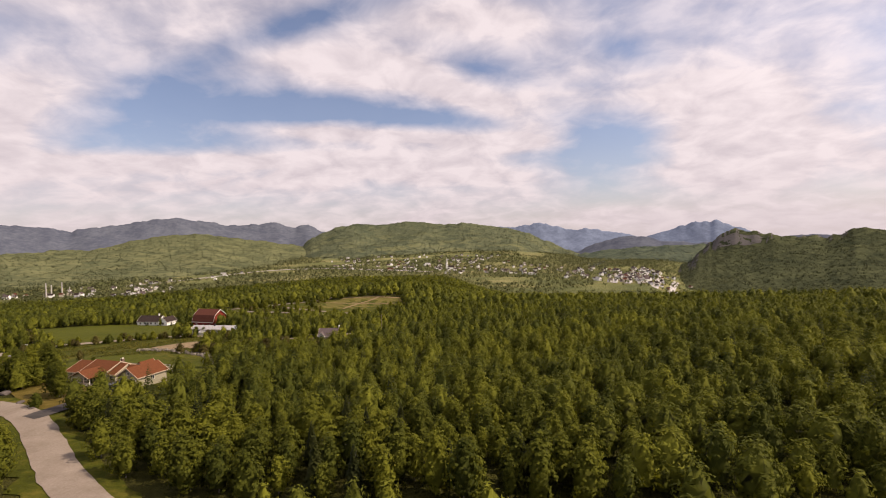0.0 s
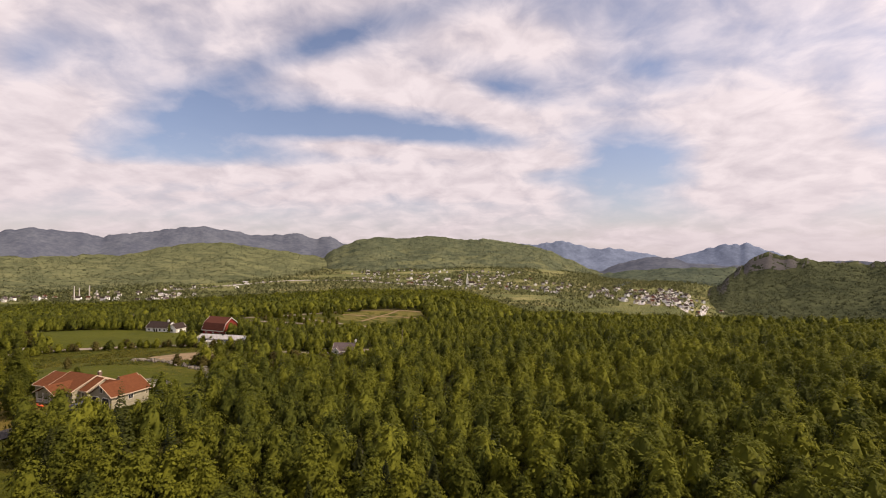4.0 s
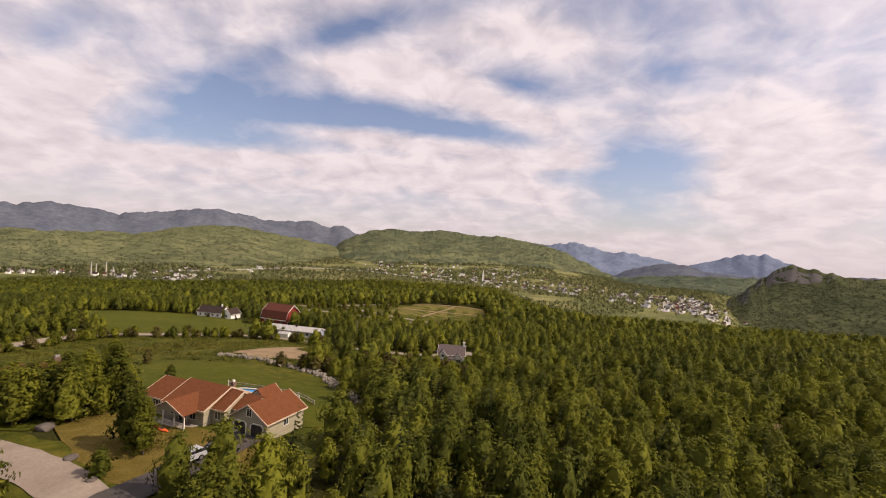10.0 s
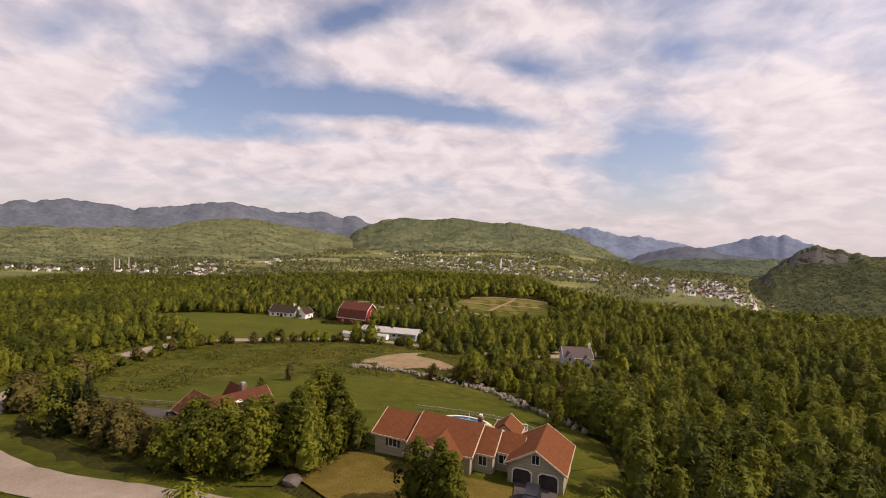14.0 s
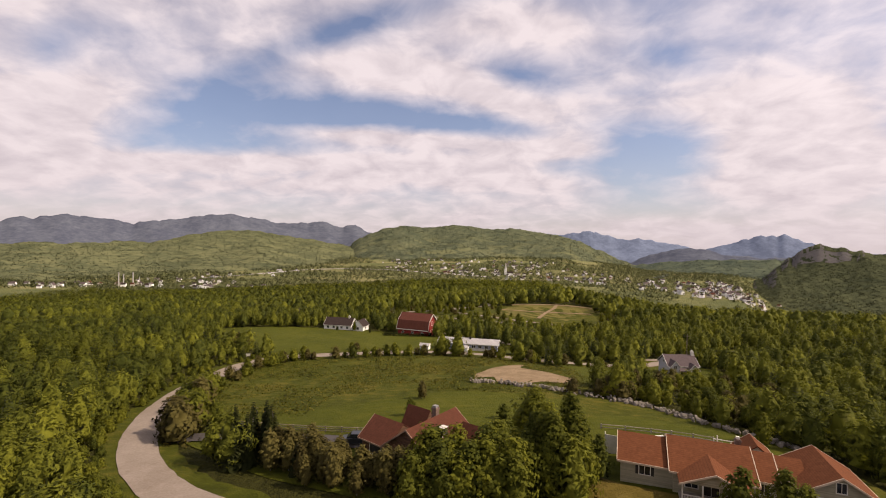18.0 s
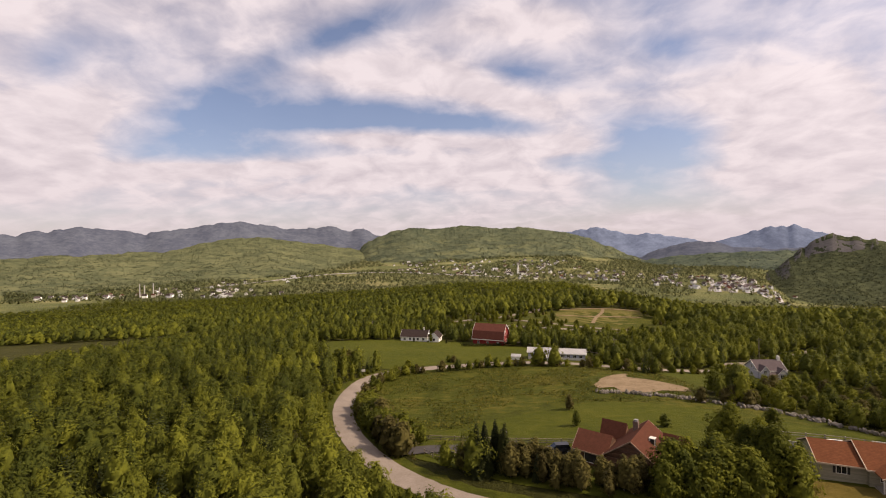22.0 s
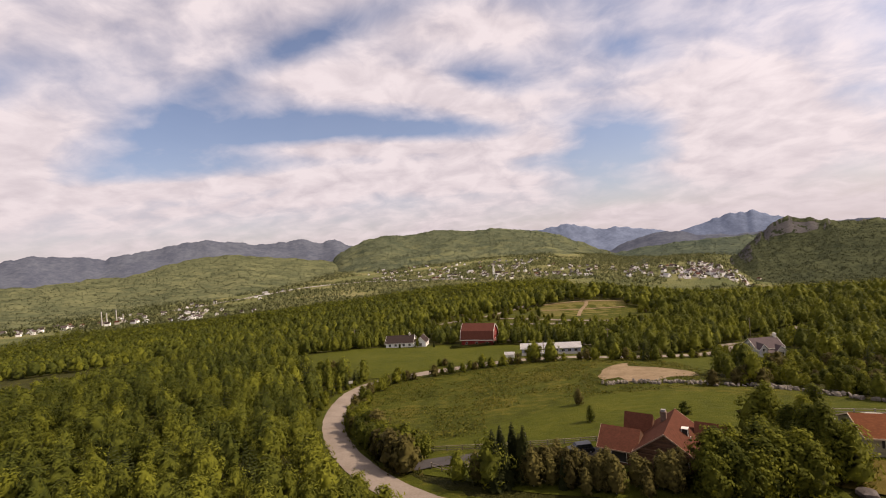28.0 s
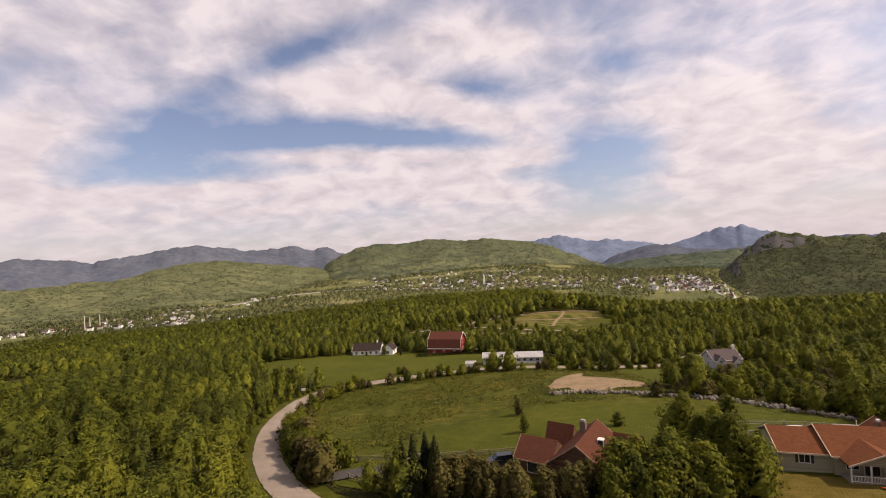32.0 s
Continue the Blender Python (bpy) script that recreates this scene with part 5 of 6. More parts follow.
car(-72.6, 63.0, 78, (0.015, 0.016, 0.02), "black car paint", "black car parked on the asphalt driveway")
car(-74.2, 57.5, 70, (0.34, 0.35, 0.37), "silver car paint", "silver car parked on the asphalt driveway", 1.45)
car(-133.0, 83.6, 10, (0.02, 0.022, 0.028), "dark car paint", "dark car parked beside the log house")


def kayak():
    p = on_home(11.4, -4.9, 0.35)
    t = thing("kayak", Matrix.Translation(p) @ Matrix.Rotation(radians(-22), 4, "Z"), "bright orange kayak lying by the porch", "kayak")
    bm = bmesh.new()
    bmesh.ops.create_uvsphere(bm, u_segments=14, v_segments=8, radius=1.0)
    for v in bm.verts:
        taper = 1 - 0.35 * v.co.x ** 2
        v.co = Vector((v.co.x * 1.7, v.co.y * 0.36 * taper, v.co.z * 0.22 + 0.08 * v.co.x ** 2))
    m = bpy.data.meshes.new("hull")
    bm.to_mesh(m)
    bm.free()
    m.materials.append(surface("orange plastic", lambda n, w: n.ramp(n.noise(w, 2, 3), [(0.4, (0.62, 0.09, 0.02)), (0.6, (0.75, 0.13, 0.03))]), 0.4))
    m.shade_smooth()
    part("hull", m, None, t)
    m = Mesh()
    m.box(-0.45, -0.2, 0.16, 0.45, 0.2, 0.25)
    part("cockpit", m, dark_mat, t)


kayak()


def yard_things():
    # planting ring under the yard tree, boulder at the drive, bin, grill and white sign
    for x, y, s in ((-101.5, 63.5, 1.2), (-88.5, 55.5, 0.8), (-81.5, 51.5, 0.6)):
        bm = bmesh.new()
        bmesh.ops.create_icosphere(bm, subdivisions=2, radius=s)
        for v in bm.verts:
            v.co *= 1 + 0.25 * noise.noise(v.co * 1.5 + Vector((x, y, 0)))
            v.co.z *= 0.55
        m = bpy.data.meshes.new("boulder")
        bm.to_mesh(m)
        bm.free()
        m.materials.append(mottled("dark boulder", (0.05, 0.04, 0.035), (0.13, 0.11, 0.10), 1.0, 6, 0.9, 0.6))
        ob = new("boulder", m)
        ob.location = (x, y, z_at(x, y) + 0.35)
        tagged(ob, "dark rounded boulder on the yard grass", "boulder", "boulders in the yard")
    t = thing("grill", pose(-111.8, 72.5, z_at(-111.8, 72.5), 0, 0, 30), "black covered barbecue grill with white side shelf", "grill")
    m = Mesh()
    m.box(-0.5, -0.3, 0.75, 0.5, 0.3, 1.2)
    part("hood", m, rubber, t)
    m = Mesh()
    m.box(0.55, -0.3, 0.85, 1.2, 0.3, 0.92)
    part("side_shelf", m, trim_mat, t)
    for sx in (-0.45, 0.45):
        for sy in (-0.25, 0.25):
            m = Mesh()
            m.box(sx - 0.03, sy - 0.03, 0, sx + 0.03, sy + 0.03, 0.75)
            part("leg", m, steel, t)
    t = thing("picnic_table", pose(-109.3, 70.5, z_at(-109.3, 70.5) + 0.1, 0, 0, 35), "grey timber picnic table in the yard", "table")
    for k in range(5):
        m = Mesh()
        m.box(-0.9, -0.4 + k * 0.165, 0.72, 0.9, -0.4 + k * 0.165 + 0.15, 0.77)
        part("plank", m, pale_wood, t)
    for s in (-0.75, 0.75):
        m = Mesh()
        m.box(-0.9, s - 0.12, 0.43, 0.9, s + 0.12, 0.48)
        part("bench", m, pale_wood, t)
    for sx in (-0.7, 0.7):
        for s in (-1, 1):
            m = Mesh()
            m.tube((sx, s * 0.15, 0.72), (sx, s * 0.75, 0), 0.05, 0.05, 4)
            part("leg", m, pale_wood, t)
    t = thing("sign", pose(-199, 158.5, z_at(-199, 158.5), 0, 0, 15), "small white board on two posts at the bend", "sign")
    m = Mesh()
    m.box(-0.7, -0.04, 0.8, 0.7, 0.04, 1.7)
    part("board", m, trim_mat, t)
    for s in (-0.6, 0.6):
        m = Mesh()
        m.box(s - 0.05, 0.04, -0.2, s + 0.05, 0.12, 1.7)
        part("post", m, wood_mat, t)


yard_things()


def pole(x, y, tall):
    t = thing("utility_pole", Matrix.Translation((x, y, z_at(x, y))), "grey wooden utility pole with a crossarm", "utility pole", "utility poles along the far lane")
    m = Mesh()
    m.tube((0, 0, -0.4), (0, 0, tall), 0.16, 0.11, 8)
    part("mast", m, pale_wood, t)
    m = Mesh()
    m.box(-1.1, -0.06, tall - 0.9, 1.1, 0.06, tall - 0.75)
    part("crossarm", m, pale_wood, t)


for x, y in ((-225, 250), (-98, 198), (-35, 208)):
    pole(x, y, 9.0)

# ---- the town in the valley ----
def far_house(seed, lx, ly, tall, wall, roof):
    w = Mesh()
    w.prism([(-lx / 2, -ly / 2, -3), (-lx / 2, ly / 2, -3), (-lx / 2, ly / 2, tall), (-lx / 2, 0, tall + ly * 0.42), (-lx / 2, -ly / 2, tall)], (lx, 0, 0))
    r = Mesh()
    k = 0.84
    slab(r, (-lx / 2 - .4, -ly / 2 - .4, tall - .3), (lx / 2 + .4, -ly / 2 - .4, tall - .3), (lx / 2 + .4, 0, tall + ly * 0.42 + .2), (-lx / 2 - .4, 0, tall + ly * 0.42 + .2), 0.3)
    slab(r, (-lx / 2 - .4, ly / 2 + .4, tall - .3), (lx / 2 + .4, ly / 2 + .4, tall - .3), (lx / 2 + .4, 0.01, tall + ly * 0.42 + .19), (-lx / 2 - .4, 0.01, tall + ly * 0.42 + .19), 0.3)
    return w.data("wall", wall), r.data("roof", roof)


cream_wall = boards("cream siding", (0.42, 0.38, 0.30), (0.58, 0.54, 0.45), 0.2)
TOWN = [far_house(1, 16, 12, 9, white_wall, grey_roof), far_house(2, 14, 11, 8, white_wall, slate_roof), far_house(3, 20, 12, 7, cream_wall, grey_roof),
        far_house(4, 12, 10, 8, grey_wall, slate_roof), far_house(5, 26, 14, 7, white_wall, tin_roof), far_house(6, 13, 10, 9, cream_wall, brown_roof)]
# districts: bearing, spread of bearing, nearest and farthest, houses, nearness to one another
DISTRICTS = [(-15.5, 3.0, 2350, 3200, 40), (-8.5, 4.5, 2150, 3050, 80), (0.0, 4.5, 1950, 2900, 90), (7.0, 3.0, 1900, 2500, 36), (20.5, 4.2, 1600, 2250, 125), (14.5, 2.5, 1750, 2300, 24),
             (-38.0, 3.2, 1750, 2500, 42), (-44.5, 2.6, 1900, 2400, 26), (-51.0, 2.8, 1900, 2300, 24), (-30.0, 3.0, 2300, 2700, 10)]
rt = random.Random(41)
for az, spread, near, far, count in DISTRICTS:
    for k in range(int(count * 0.72)):
        a, d = radians(az + rt.gauss(0, spread * 0.55)), near + (far - near) * rt.random() ** 1.4
        x, y = math.sin(a) * d, math.cos(a) * d
        i = rt.choices(range(6), (5, 4, 2, 2, 1, 2))[0]
        t = thing("town_house", pose(x, y, z_at(x, y), 0, 0, rt.choice((20, 110)) + rt.uniform(-6, 6)) @ Matrix.Scale(rt.uniform(0.7, 1.1), 4), ("pale house with a pitched roof in the valley town", "long white building in the valley town")[i == 4], "house", "houses of the valley town")
        part("wall", TOWN[i][0], None, t)
        part("roof", TOWN[i][1], None, t)


def church(x, y):
    t = thing("church", pose(x, y, z_at(x, y), 0, 0, 15), "white church with a tall pointed steeple in the town", "church")
    gable_block(t, 0, 30, -8, 8, 10, 18, white_wall, slate_roof, "x", over=0.6)
    m = Mesh()
    m.box(-9, -4, -3, 0, 4, 30)
    part("tower", m, white_wall, t)
    m = Mesh()
    m.tube((-4.5, 0, 30), (-4.5, 0, 58), 5.2, 0.2, 8)
    part("spire", m, trim_mat, t, "pale pointed spire")
    for z in (12, 22):
        opening(t, "window", "-y", -4.5, z, -4, 2.0, 5.0, 0.3)


church(-111, 2147)


def stack(x, y, tall):
    t = thing("mill_chimney", Matrix.Translation((x, y, z_at(x, y))), "tall pale mill chimney in the valley", "chimney", "mill chimneys")
    m = Mesh()
    m.tube((0, 0, -3), (0, 0, tall), 2.3, 1.5, 12)
    part("shaft", m, concrete_mat, t)
    m = Mesh()
    m.tube((0, 0, tall), (0, 0, tall + 2), 1.9, 1.9, 12)
    part("rim", m, concrete_mat, t)


for az, d, h in ((-46.4, 2000, 46), (-46.0, 2000, 40), (-45.2, 2030, 48), (-44.6, 2080, 30)):
    stack(math.sin(radians(az)) * d, math.cos(radians(az)) * d, h)
street = mottled("pale street", (0.30, 0.28, 0.27), (0.42, 0.40, 0.38), 0.05, 0.4, 0.95)
for k in range(5):
    a0 = 18.2 + k * 1.5
    pts = [(math.sin(radians(a0 + j * 0.12)) * (1560 + j * 140), math.cos(radians(a0 + j * 0.12)) * (1560 + j * 140), 0) for j in range(5)]
    strip("street", spline(pts, 40), 20.0, 1.4, street, "pale straight town street running uphill", "street", 0.05)
pts = [(math.sin(radians(a)) * d, math.cos(radians(a)) * d, 0) for a, d in ((-40, 2350), (-33, 2450), (-26, 2600), (-19, 2500), (-12, 2250), (-5, 2050))]
strip("highway", spline(pts, 40), 26.0, 1.2, street, "pale highway along the valley floor", "road", 0.05)
pts = [(math.sin(radians(a)) * d, math.cos(radians(a)) * d, 0) for a, d in ((15.2, 2500), (15.9, 2750), (16.6, 3000))]
river_mat = surface("still river water", lambda n, w: n.ramp(n.noise(w, 0.01, 3), [(0.4, (0.10, 0.13, 0.15)), (0.6, (0.16, 0.19, 0.21))]), 0.12, 0.0, 0.5)
strip("river", spline(pts, 40), 45.0, 1.5, river_mat, "short reach of shining river in the valley", "river", 0.3)

# ---- the forest ----
def forest_mask(x, y):
    ok = np.ones(x.shape, bool)
    for poly in CLEAR:
        ok &= ~inside(poly, x, y)
    ok &= near_line(ROAD, x, y) > np.where((x < -104) & (y < 82), 8.5, np.where(x < -150, 6.5, 5.5))
    for box in BUILT:
        ok &= np.hypot(x - box[0], y - box[1]) > box[2]
    return ok


def scatter(x0, x1, y0, y1, gap, seed):
    rng = np.random.default_rng(seed)
    gx, gy = np.meshgrid(np.arange(x0, x1, gap), np.arange(y0, y1, gap))
    x = gx.ravel() + rng.uniform(-0.5, 0.5, gx.size) * gap
    y = gy.ravel() + rng.uniform(-0.5, 0.5, gx.size) * gap
    return x, y


def plant_stuff(name, x, y, kinds, share, material, label, seed, low=0.55, high=1.4, z=None):
    """Many trees as one piece of woodland."""
    rng = np.random.default_rng(seed)
    z = height(x, y) if z is None else z
    pick = rng.choice(len(kinds), len(x), p=share)
    vs, fs, ts, base = [], [], [], 0
    tone_big = np.array([noise.noise(Vector((a * 0.02, b * 0.02, 3.1))) for a, b in zip(x, y)])
    for k, (v, f) in enumerate(kinds):
        i = np.nonzero(pick == k)[0]
        if not len(i):
            continue
        a = rng.uniform(0, 6.28, len(i))
        s = rng.uniform(low, high, len(i))
        w = s * rng.uniform(0.85, 1.2, len(i))
        c, sn = np.cos(a) * w, np.sin(a) * w
        px = v[None, :, 0] * c[:, None] - v[None, :, 1] * sn[:, None] + x[i][:, None]
        py = v[None, :, 0] * sn[:, None] + v[None, :, 1] * c[:, None] + y[i][:, None]
        pz = v[None, :, 2] * s[:, None] + z[i][:, None]
        ca, sa = np.cos(a)[:, None], np.sin(a)[:, None]
        nx, ny = v[None, :, 3] * ca - v[None, :, 4] * sa, v[None, :, 3] * sa + v[None, :, 4] * ca
        vs.append(np.stack([px, py, pz, nx, ny, np.broadcast_to(v[None, :, 5], nx.shape)], -1).reshape(-1, 6))
        fs.append((f[None] + (np.arange(len(i)) * len(v))[:, None, None] + base).reshape(-1, f.shape[1]))
        base += len(i) * len(v)
        tone = np.clip(0.5 + rng.normal(0, 0.27, len(i)) + tone_big[i] * 0.35 + np.interp(x[i], [-240, -150, -60, 60], [-0.24, -0.08, -0.05, -0.07]), 0, 1)
        ts.append(np.repeat(tone, len(v)))
    ob = new(name, raw_mesh(name, np.concatenate(vs), np.concatenate(fs), material, np.concatenate(ts)))
    return tagged(ob, label, "forest", kind="stuff")


NEAR_X, NEAR_Y = (-330, 260), (20, 300)
x, y = scatter(NEAR_X[0], NEAR_X[1], NEAR_Y[0], NEAR_Y[1], 4.2, 11)
seen = (np.abs(x + 65) < 130 + (y + 30) * 1.05)
ok = forest_mask(x, y) & seen
x, y = x[ok], y[ok]
rng = np.random.default_rng(5)
conifer = rng.random(len(x)) < np.clip(0.10 + 0.25 * np.array([noise.noise(Vector((a * 0.012, b * 0.012, 8.8))) for a, b in zip(x, y)]), 0.02, 0.5)
own = np.zeros(len(x), bool)
own[np.argsort(np.hypot(np.clip(np.abs(x + 65) - 80, 0, None), y - 25))[:200]] = True
fine_kinds = [broadleaf(30 + k, 8.4, 2.5 + 0.3 * (k % 3), 44, 13, 0.33, 3, 0.60 + 0.08 * (k % 3), 0.60) for k in range(6)]
mid_kinds = [broadleaf(40 + k, 8.0, 2.5 + 0.3 * (k % 3), 26, 7, 0.46, 3, 0.60 + 0.08 * (k % 3), 0.64) for k in range(6)]
mid_firs = [fir(60 + k, 9.5, 1.9, 15, 9, 3) for k in range(3)]
near = y < 135
plant_stuff("forest", *(a[~own & ~conifer & near] for a in (x, y)), fine_kinds, [1 / 6] * 6, leaf_far, "dense young broadleaf forest in fresh spring green", 21, 0.55, 1.12)
plant_stuff("forest_middle", *(a[~own & ~conifer & ~near] for a in (x, y)), mid_kinds, [1 / 6] * 6, leaf_far, "dense young broadleaf forest in fresh spring green", 24, 0.55, 1.12)
plant_stuff("conifers", *(a[~own & conifer] for a in (x, y)), mid_firs, [1 / 3] * 3, needle_far, "dark conifers standing among the broadleaf trees", 22, 0.5, 1.05)

far_kinds = [broadleaf(80 + k, 8.6, 2.9 + 0.3 * (k % 3), 14, 4, 0.85, 3, 0.62, 0.8) for k in range(5)]
rim_kinds = [broadleaf(90 + k, 9.6, 3.6 + 0.4 * (k % 3), 8, 3, 1.7, 3, 0.65) for k in range(5)]
for name, x0, x1, y0, y1, gap, kinds, seed, words in (
        ("forest_far", -900, 800, 300, 560, 7.4, far_kinds, 23, "woodland covering the far side of the plateau"),
        ("forest_rim", -1300, 1000, 560, 1150, 10.0, rim_kinds, 25, "woodland along the far rim of the plateau"),
        ("forest_behind", -330, 260, -150, 20, 7.4, mid_kinds[:5], 26, "woodland on the near side of the plateau")):
    fx, fy = scatter(x0, x1, y0, y1, gap, seed)
    ok = forest_mask(fx, fy) & (np.abs(fx + 65) < 330 + np.abs(fy + 30) * 1.1)
    plant_stuff(name, fx[ok], fy[ok], kinds, [0.2] * 5, leaf_far, words, seed, 0.6, 0.95 if y0 < 0 else 1.45)

# single trees near the camera's way
own_kinds = []
for k in range(6):
    v, f = broadleaf(100 + k, 8.6, 2.35 + 0.25 * (k % 3), 62, 18, 0.25, 4, 0.60 + 0.08 * (k % 3), 0.58)
    own_kinds.append((raw_mesh("crown", v, f, leaf_own), trunk_mesh(k, 8.8, 2.2, 0.13).data("trunk", bark)))
fir_kinds = []
for k in range(3):
    v, f = fir(120 + k, 9.5, 2.0, 26, 13)
    fir_kinds.append((raw_mesh("crown", v, f, needle_own), trunk_mesh(30 + k, 9.5, 0.4, 0.12).data("trunk", bark)))


def plant(kinds, k, x, y, size, turn, label, name="tree", group="trees of the near forest"):
    t = thing(name, Matrix.LocRotScale((x, y, z_at(x, y)), Euler((0, 0, turn)), (size,) * 3), label, "tree", group)
    part("crown", kinds[k][0], None, t)
    part("trunk", kinds[k][1], None, t)
    return t


rnd = random.Random(77)
for a, b, c in zip(x[own], y[own], conifer[own]):
    if c:
        plant(fir_kinds, rnd.randrange(3), a, b, rnd.uniform(0.6, 1.0), rnd.uniform(0, 6.28), "dark green conical spruce in the forest", "spruce")
    else:
        plant(own_kinds, rnd.randrange(6), a, b, rnd.uniform(0.62, 1.02), rnd.uniform(0, 6.28), "young broadleaf tree in fresh spring leaf")

# tree tufts over the valley floor and round the town
vx, vy = scatter(-3400, 2400, 1120, 3600, 25, 31)
keep = (np.abs(vx + 65) < vy * 1.35 + 100) & (np.array([noise.noise(Vector((a * 0.004, b * 0.006, 5.5))) for a, b in zip(vx, vy)]) > -0.35)
bearing = np.degrees(np.arctan2(vx, vy))
keep &= ~((bearing > 15.5) & (bearing < 27.5) & (np.hypot(vx, vy) < 2300) & (np.random.default_rng(8).random(len(vx)) < 0.5))
vx, vy = vx[keep], vy[keep]
tufts = [broadleaf(140 + k, 9.5, 7.5, 5, 3, 3.6, 3, 0.8) for k in range(4)]
# these leaves are paler and greyer: aerial haze painted into their colour
plant_stuff("valley_trees", vx, vy, tufts, [0.25] * 4, foliage("leaves of the valley with haze colour", (0.066, 0.078, 0.034), (0.150, 0.154, 0.062), False, 0.2), "scattered woods across the valley floor", 33, 0.7, 1.3)

# crowns that roughen the slopes of the hills, haze mixed into their leaf colours
for name, target, count, low, high, lo_row, dark, light, words in (
        ("hill_woods", "hill_left", 12000, 0.55, 1.05, 0.0, (0.086, 0.100, 0.054), (0.138, 0.144, 0.070), "woods scattered over the fresh green hill"),
        ("slope_woods", "mountain_middle", 11000, 0.55, 1.05, 0.0, (0.080, 0.096, 0.060), (0.130, 0.140, 0.078), "woods on the broad hill above the town"),
        ("ridge_woods", "ridge_low", 2500, 0.6, 1.1, 0.0, (0.085, 0.108, 0.084), (0.118, 0.136, 0.092), "woods on the low green ridge"),
        ("cliff_woods", "hill_cliff", 16000, 0.42, 0.88, -0.2, (0.044, 0.054, 0.028), (0.098, 0.105, 0.048), "dark woods covering the steep rocky hill")):
    grid = SLOPES[target]
    rg = np.random.default_rng(count + len(name))
    r = rg.uniform(2 + lo_row * 5, grid.shape[0] - 1.001, count)
    c = rg.uniform(0, grid.shape[1] - 1.001, count)
    r0, c0 = r.astype(int), c.astype(int)
    fr, fc = (r - r0)[:, None], (c - c0)[:, None]
    p = (grid[r0, c0] * (1 - fr) + grid[r0 + 1, c0] * fr) * (1 - fc) + (grid[r0, c0 + 1] * (1 - fr) + grid[r0 + 1, c0 + 1] * fr) * fc
    if target == "hill_cliff":
        steep = np.abs(grid[r0 + 1, c0, 2] - grid[r0, c0, 2]) / np.maximum(1.0, np.hypot(*(grid[r0 + 1, c0, :2] - grid[r0, c0, :2]).T))
        p = p[(steep < 0.7) | (rg.random(count) < 0.12)]
    plant_stuff(name, p[:, 0], p[:, 1], tufts, [0.25] * 4, foliage(name.replace("_", " "), dark, light, False, 0.1), words, count, low, high, z=p[:, 2] - 4.0)

# ---- hedgerow and yard trees ----
bush_kinds = []
for k in range(4):
    v, f = broadleaf(160 + k, 5.0, 2.1, 36, 16, 0.23, 4, 0.62, 0.72)
    bush_kinds.append((raw_mesh("crown", v, f, (leaf_own, bud_own, leaf_own, bud_own)[k]), trunk_mesh(50 + k, 5.0, 1.8, 0.09).data("trunk", bark)))
tall_kinds = []
for k in range(4):
    v, f = broadleaf(220 + k, 14.0, 2.9 + 0.3 * (k % 2), 130, 28, 0.235, 4, (0.55, 0.7, 0.6, 0.65)[k], 0.55)
    tall_kinds.append((raw_mesh("crown", v, f, leaf_own), trunk_mesh(70 + k, 14.0, 2.0, 0.16).data("trunk", bark)))
bud_kinds = []
for k in range(3):
    v, f = broadleaf(180 + k, 8.0, 2.3, 50, 14, 0.28, 4, 0.66, 0.62)
    bud_kinds.append((raw_mesh("crown", v, f, bud_own), trunk_mesh(60 + k, 8.0, 2.0, 0.12).data("trunk", bark)))

rnd = random.Random(12)
# the row along the inner side of the road bend
for i in range(30, len(ROAD)):
    q = ROAD[i]
    if q.y > 164 or q.x > -164:
        continue
    nxt = ROAD[min(i + 1, len(ROAD) - 1)]
    t = Vector((nxt.x - q.x, nxt.y - q.y)).normalized()
    side = Vector((t.y, -t.x))
    for k in range(2):
        off = rnd.uniform(4.6, 8.5)
        x, y = q.x + side.x * off, q.y + side.y * off
        if abs(x + 160) < 4 and y < 95 or z_at(x, y) > 0:
            continue
        if y > 120 and rnd.random() < 0.55:
            continue
        size = rnd.uniform(0.9, 1.5) if y < 118 else rnd.uniform(0.5, 0.9)
        plant(bush_kinds, rnd.choice((0, 2, 0, 2, 1)) if y > 96 else rnd.randrange(4), x, y, size, rnd.uniform(0, 6.28), "leafy roadside bush beside the gravel bend", "bush", "bushes along the road bend")

# low growth along the outer verge
for i in range(20, len(ROAD)):
    q = ROAD[i]
    if q.y > 160 or q.x > -128:
        continue
    nxt = ROAD[min(i + 1, len(ROAD) - 1)]
    t = Vector((nxt.x - q.x, nxt.y - q.y)).normalized()
    for k in range(2):
        off = rnd.uniform(4.2, 8.0)
        x, y = q.x - t.y * off, q.y + t.x * off
        plant(bush_kinds, rnd.choice((0, 2)), x, y, rnd.uniform(0.28, 0.5), rnd.uniform(0, 6.28), "low leafy bush on the outer road verge", "bush", "bushes along the road bend")

# a broken row of bushes along the far side of the pasture
for i, q in enumerate(ROAD):
    if q.y > 163 and q.x < -60 and rnd.random() < 0.75:
        plant(bush_kinds, rnd.choice((0, 2, 0, 1)), q.x + rnd.uniform(-1.5, 1.5), q.y - rnd.uniform(4.8, 7.0), rnd.uniform(0.4, 0.95), rnd.uniform(0, 6.28), "leafy bush in the broken row along the pasture", "bush", "bushes along the pasture")

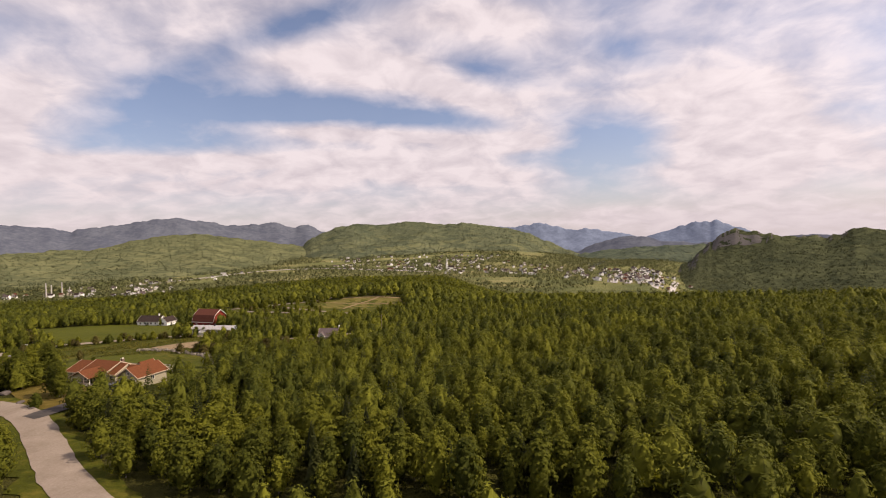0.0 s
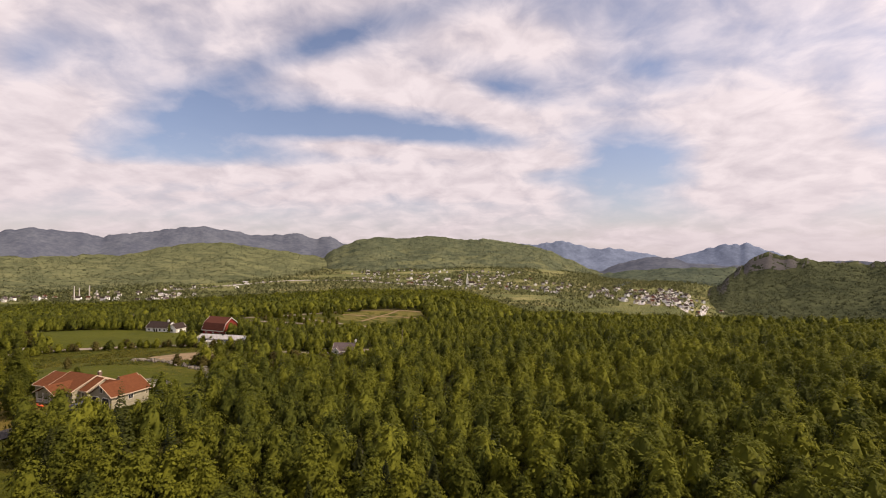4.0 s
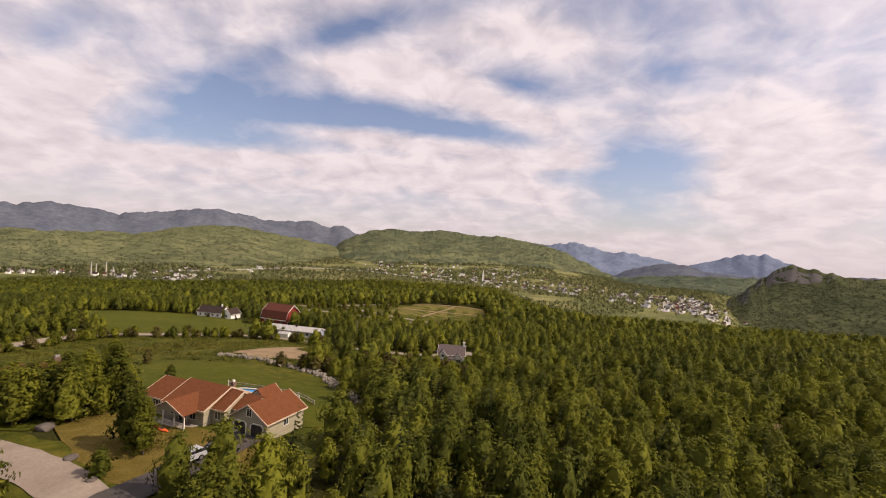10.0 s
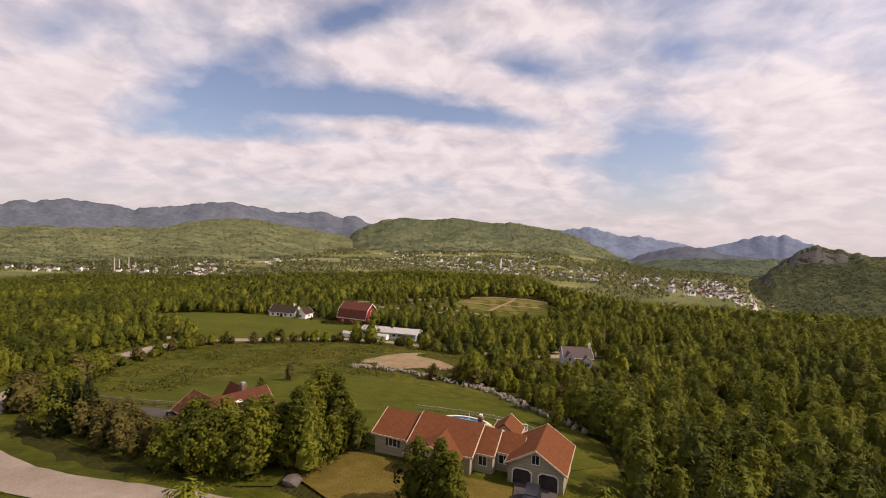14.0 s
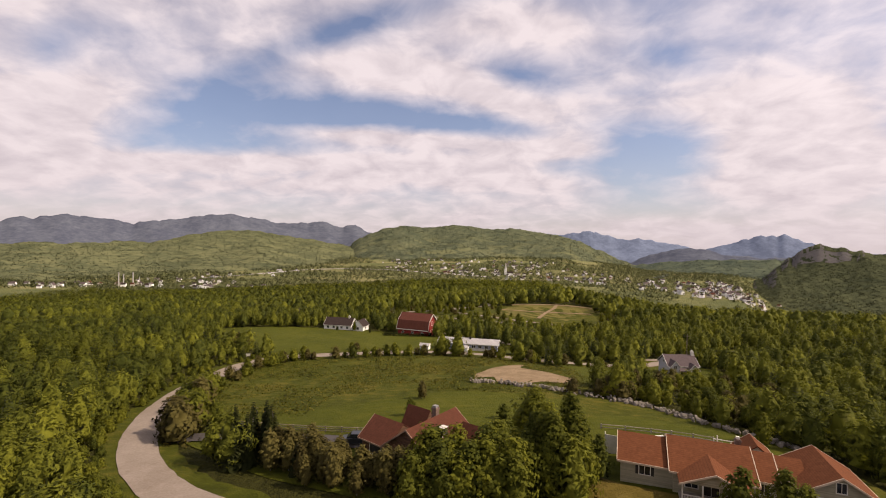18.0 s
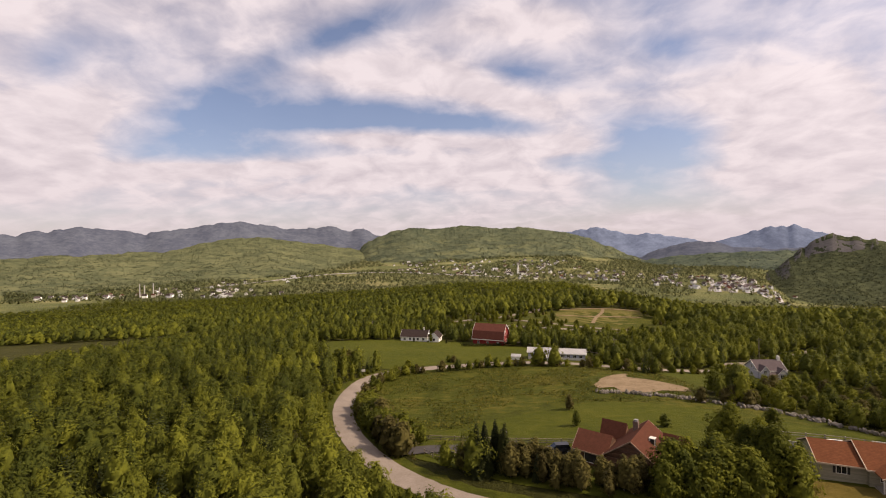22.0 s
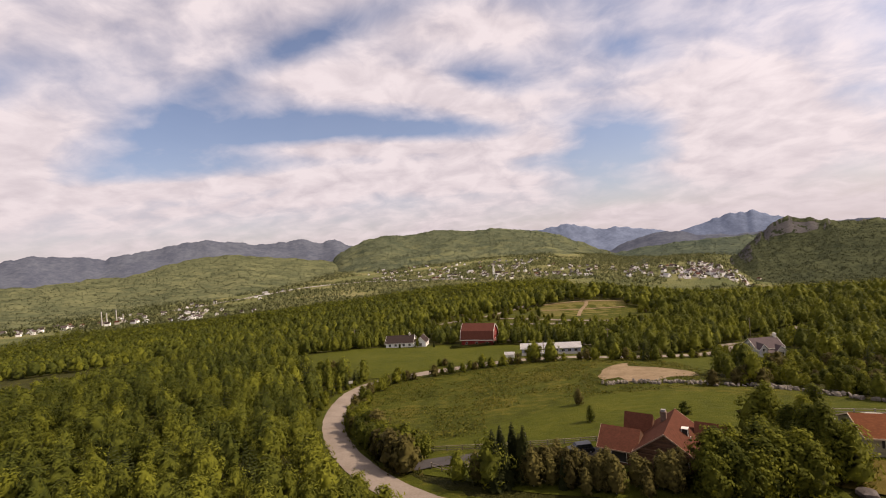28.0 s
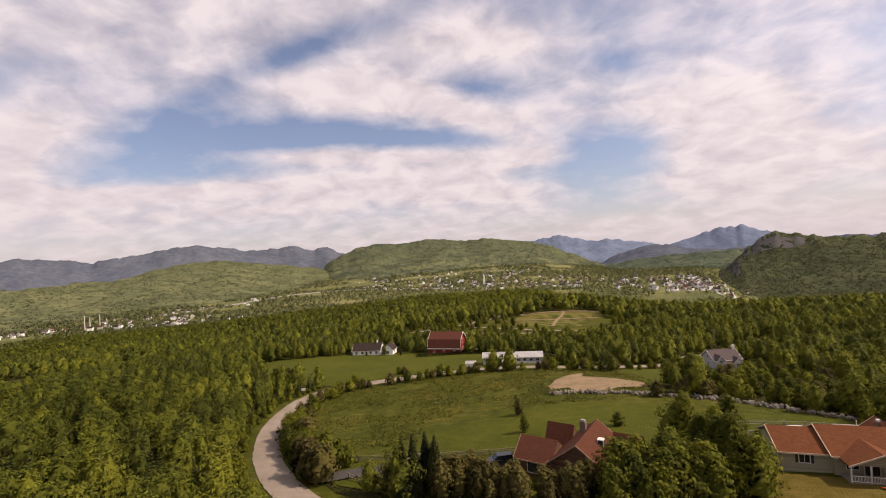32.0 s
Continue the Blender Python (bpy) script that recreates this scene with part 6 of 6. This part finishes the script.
# clusters: middle, spread, count, kinds, size, wording
CLUSTERS = [
    (-103, 72, 5.0, 7.5, 10, tall_kinds, 0.66, "tall leafy tree between the two houses"),
    (-103, 71, 5.5, 7.0, 14, own_kinds, 0.84, "fresh green leafy tree between the two houses"),
    (-109, 67, 4.5, 2.4, 12, own_kinds, 0.84, "leafy tree in the belt beside the road"),
    (-112, 64.5, 6.0, 1.6, 15, own_kinds, 0.80, "leafy tree in the belt beside the road"),
    (-116, 68, 3.2, 1.6, 9, own_kinds, 0.85, "pale green young tree in the belt beside the road"),
    (-124, 69.5, 5, 1.8, 15, bud_kinds, 0.60, "brownish budding tree in front of the log house"),
    (-132, 72, 5, 2.2, 18, bud_kinds, 0.62, "brownish budding tree in front of the log house"),
    (-140, 75, 4.5, 2.4, 16, bud_kinds, 0.68, "brownish budding tree between road and log house"),
    (-150, 79, 4.0, 2.4, 8, bud_kinds, 0.55, "brownish budding tree beside the gravel road"),
    (-145, 75.5, 3.2, 2.0, 12, fir_kinds, 0.88, "dark spruce in front of the log house"),
    (-137, 72.5, 2.5, 1.0, 3, fir_kinds, 0.60, "dark small spruce in front of the log house"),
    (-70, 110, 5, 4, 8, own_kinds, 0.6, "leafy tree beyond the pool lawn"),
    (-84, 119, 8, 2.5, 12, bush_kinds, 0.8, "leafy bush along the stone wall"),
    (-212, 168, 6, 4, 9, bush_kinds, 1.2, "bushy tree at the edge of the meadow"),
    (-150, 180, 14, 1.2, 12, bush_kinds, 0.6, "roadside bush in front of the meadow"),
    (-178, 170, 9, 2.0, 8, bush_kinds, 0.7, "roadside bush in front of the meadow"),
]
for cx, cy, sx, sy, count, kinds, size, words in CLUSTERS:
    made = 0
    while made < count:
        x, y = rnd.gauss(cx, sx * 0.6), rnd.gauss(cy, sy * 0.6)
        made += 1
        if min(math.hypot(x - a, y - b) for a, b, r in BUILT[:5]) < 6.5 or min((x - q.x) ** 2 + (y - q.y) ** 2 for q in ROAD) < 22:
            continue
        name = "spruce" if kinds is fir_kinds else "bush" if kinds is bush_kinds else "tree"
        plant(kinds, rnd.randrange(len(kinds)), x, y, size * rnd.uniform(0.75, 1.2), rnd.uniform(0, 6.28), words, name, "trees round the houses")
tx, ty = scatter(-86, -36, 100, 160, 4.2, 44)
for x, y in zip(tx, ty):
    if inside(THICKET, x, y):
        plant(bush_kinds, rnd.choice((0, 2, 0, 2, 1)), x, y, rnd.uniform(0.5, 1.0), rnd.uniform(0, 6.28), "leafy bush in the thicket below the grey house", "bush", "bushes of the thicket")
# hedgerows and copses in the fields behind the barn
px, py = scatter(-186, -36, 258, 352, 5.5, 45)
for x, y in zip(px, py):
    if inside(PADDOCK, x, y) and not inside(HAYFIELD, x, y) and noise.noise(Vector((x * 0.03, y * 0.075, 2.2))) > 0.08:
        plant(bush_kinds if rnd.random() < 0.5 else own_kinds, rnd.randrange(4), x, y, rnd.uniform(0.5, 0.8), rnd.uniform(0, 6.28), "small leafy sapling in a hedgerow behind the barn", "sapling", "hedgerow trees")
# single trees
for x, y, s, kinds, words in (
        (-85.5, 60.8, 0.9, own_kinds, "leafy yard tree in front of the long house"),
        (-82.5, 59.1, 0.62, tall_kinds, "white-stemmed birch in the dry front yard"),
        (-81.0, 58.4, 0.55, tall_kinds, "white-stemmed birch in the dry front yard"),
        (-81.7, 52.8, 0.70, bush_kinds, "yellow-green bushy tree beside the driveway"),
        (-66.0, 50.0, 0.7, own_kinds, "tall leafy tree in front of the garage"),
        (-62.0, 55.0, 0.7, own_kinds, "tall leafy tree in front of the garage"),
        (-127.5, 112.5, 0.52, bud_kinds, "small brownish tree standing in the mown grass"),
        (-127.5, 100.0, 0.44, own_kinds, "small spreading fruit tree in the mown grass"),
        (-109.0, 98.0, 0.60, bush_kinds, "round bush in the mown grass"),
        (-186.5, 234.0, 0.62, own_kinds, "round leafy tree beside the white farmhouse"),
        (-196.0, 233.5, 0.30, fir_kinds, "dark clipped shrub in front of the farmhouse"),
        (-177.5, 231.5, 0.33, fir_kinds, "dark round shrub beside the farmhouse"),
        (-66.5, 93.0, 0.62, own_kinds, "leafy tree at the edge of the lawn"),
        (-110.0, 184.5, 0.75, bush_kinds, "bush in front of the long stable"), (-128.0, 188.0, 0.8, bush_kinds, "bush in front of the long stable"),
        (-132.0, 188.0, 0.9, bush_kinds, "bush in front of the long stable"), (-104.0, 181.0, 0.9, bush_kinds, "bush beside the road"),
        (-84.0, 179.0, 0.55, own_kinds, "round roadside tree by the lawn"), (-75.0, 181.0, 0.6, own_kinds, "round roadside tree by the lawn"), (-90.0, 178.0, 0.6, own_kinds, "round roadside tree by the lawn"),
        (-96.0, 179.0, 0.65, own_kinds, "round roadside tree by the lawn"), (-99.0, 181.0, 0.6, own_kinds, "round roadside tree by the lawn")):
    plant(kinds, 0, x, y, s, x * 1.7, words, "spruce" if kinds is fir_kinds else "tree" if kinds is not bush_kinds else "bush", "single trees in the open")

# tussocks that roughen the pasture
gx2, gy2 = scatter(-190, -86, 100, 172, 1.05, 51)
keep = inside(FIELD, gx2, gy2) & ~inside(SAND, gx2, gy2)
keep &= np.array([noise.noise(Vector((a * 0.07, b * 0.13, 1.2))) + 0.5 * noise.noise(Vector((a * 0.35, b * 0.5, 4.2))) for a, b in zip(gx2, gy2)]) > -0.15
keep &= ~((gy2 < 118) & (gx2 > -150))
gx2, gy2 = gx2[keep], gy2[keep]
tuss = [broadleaf(200 + k, 0.30, 0.42, 4, 3, 0.16, 3, 0.8) for k in range(4)]
grass_tuft = foliage("tussock grass", (0.040, 0.046, 0.004), (0.135, 0.118, 0.018), False, 0.15)
plant_stuff("tussocks", gx2, gy2, tuss, [0.25] * 4, grass_tuft, "rough grass tussocks over the pasture", 52, 0.8, 2.0)
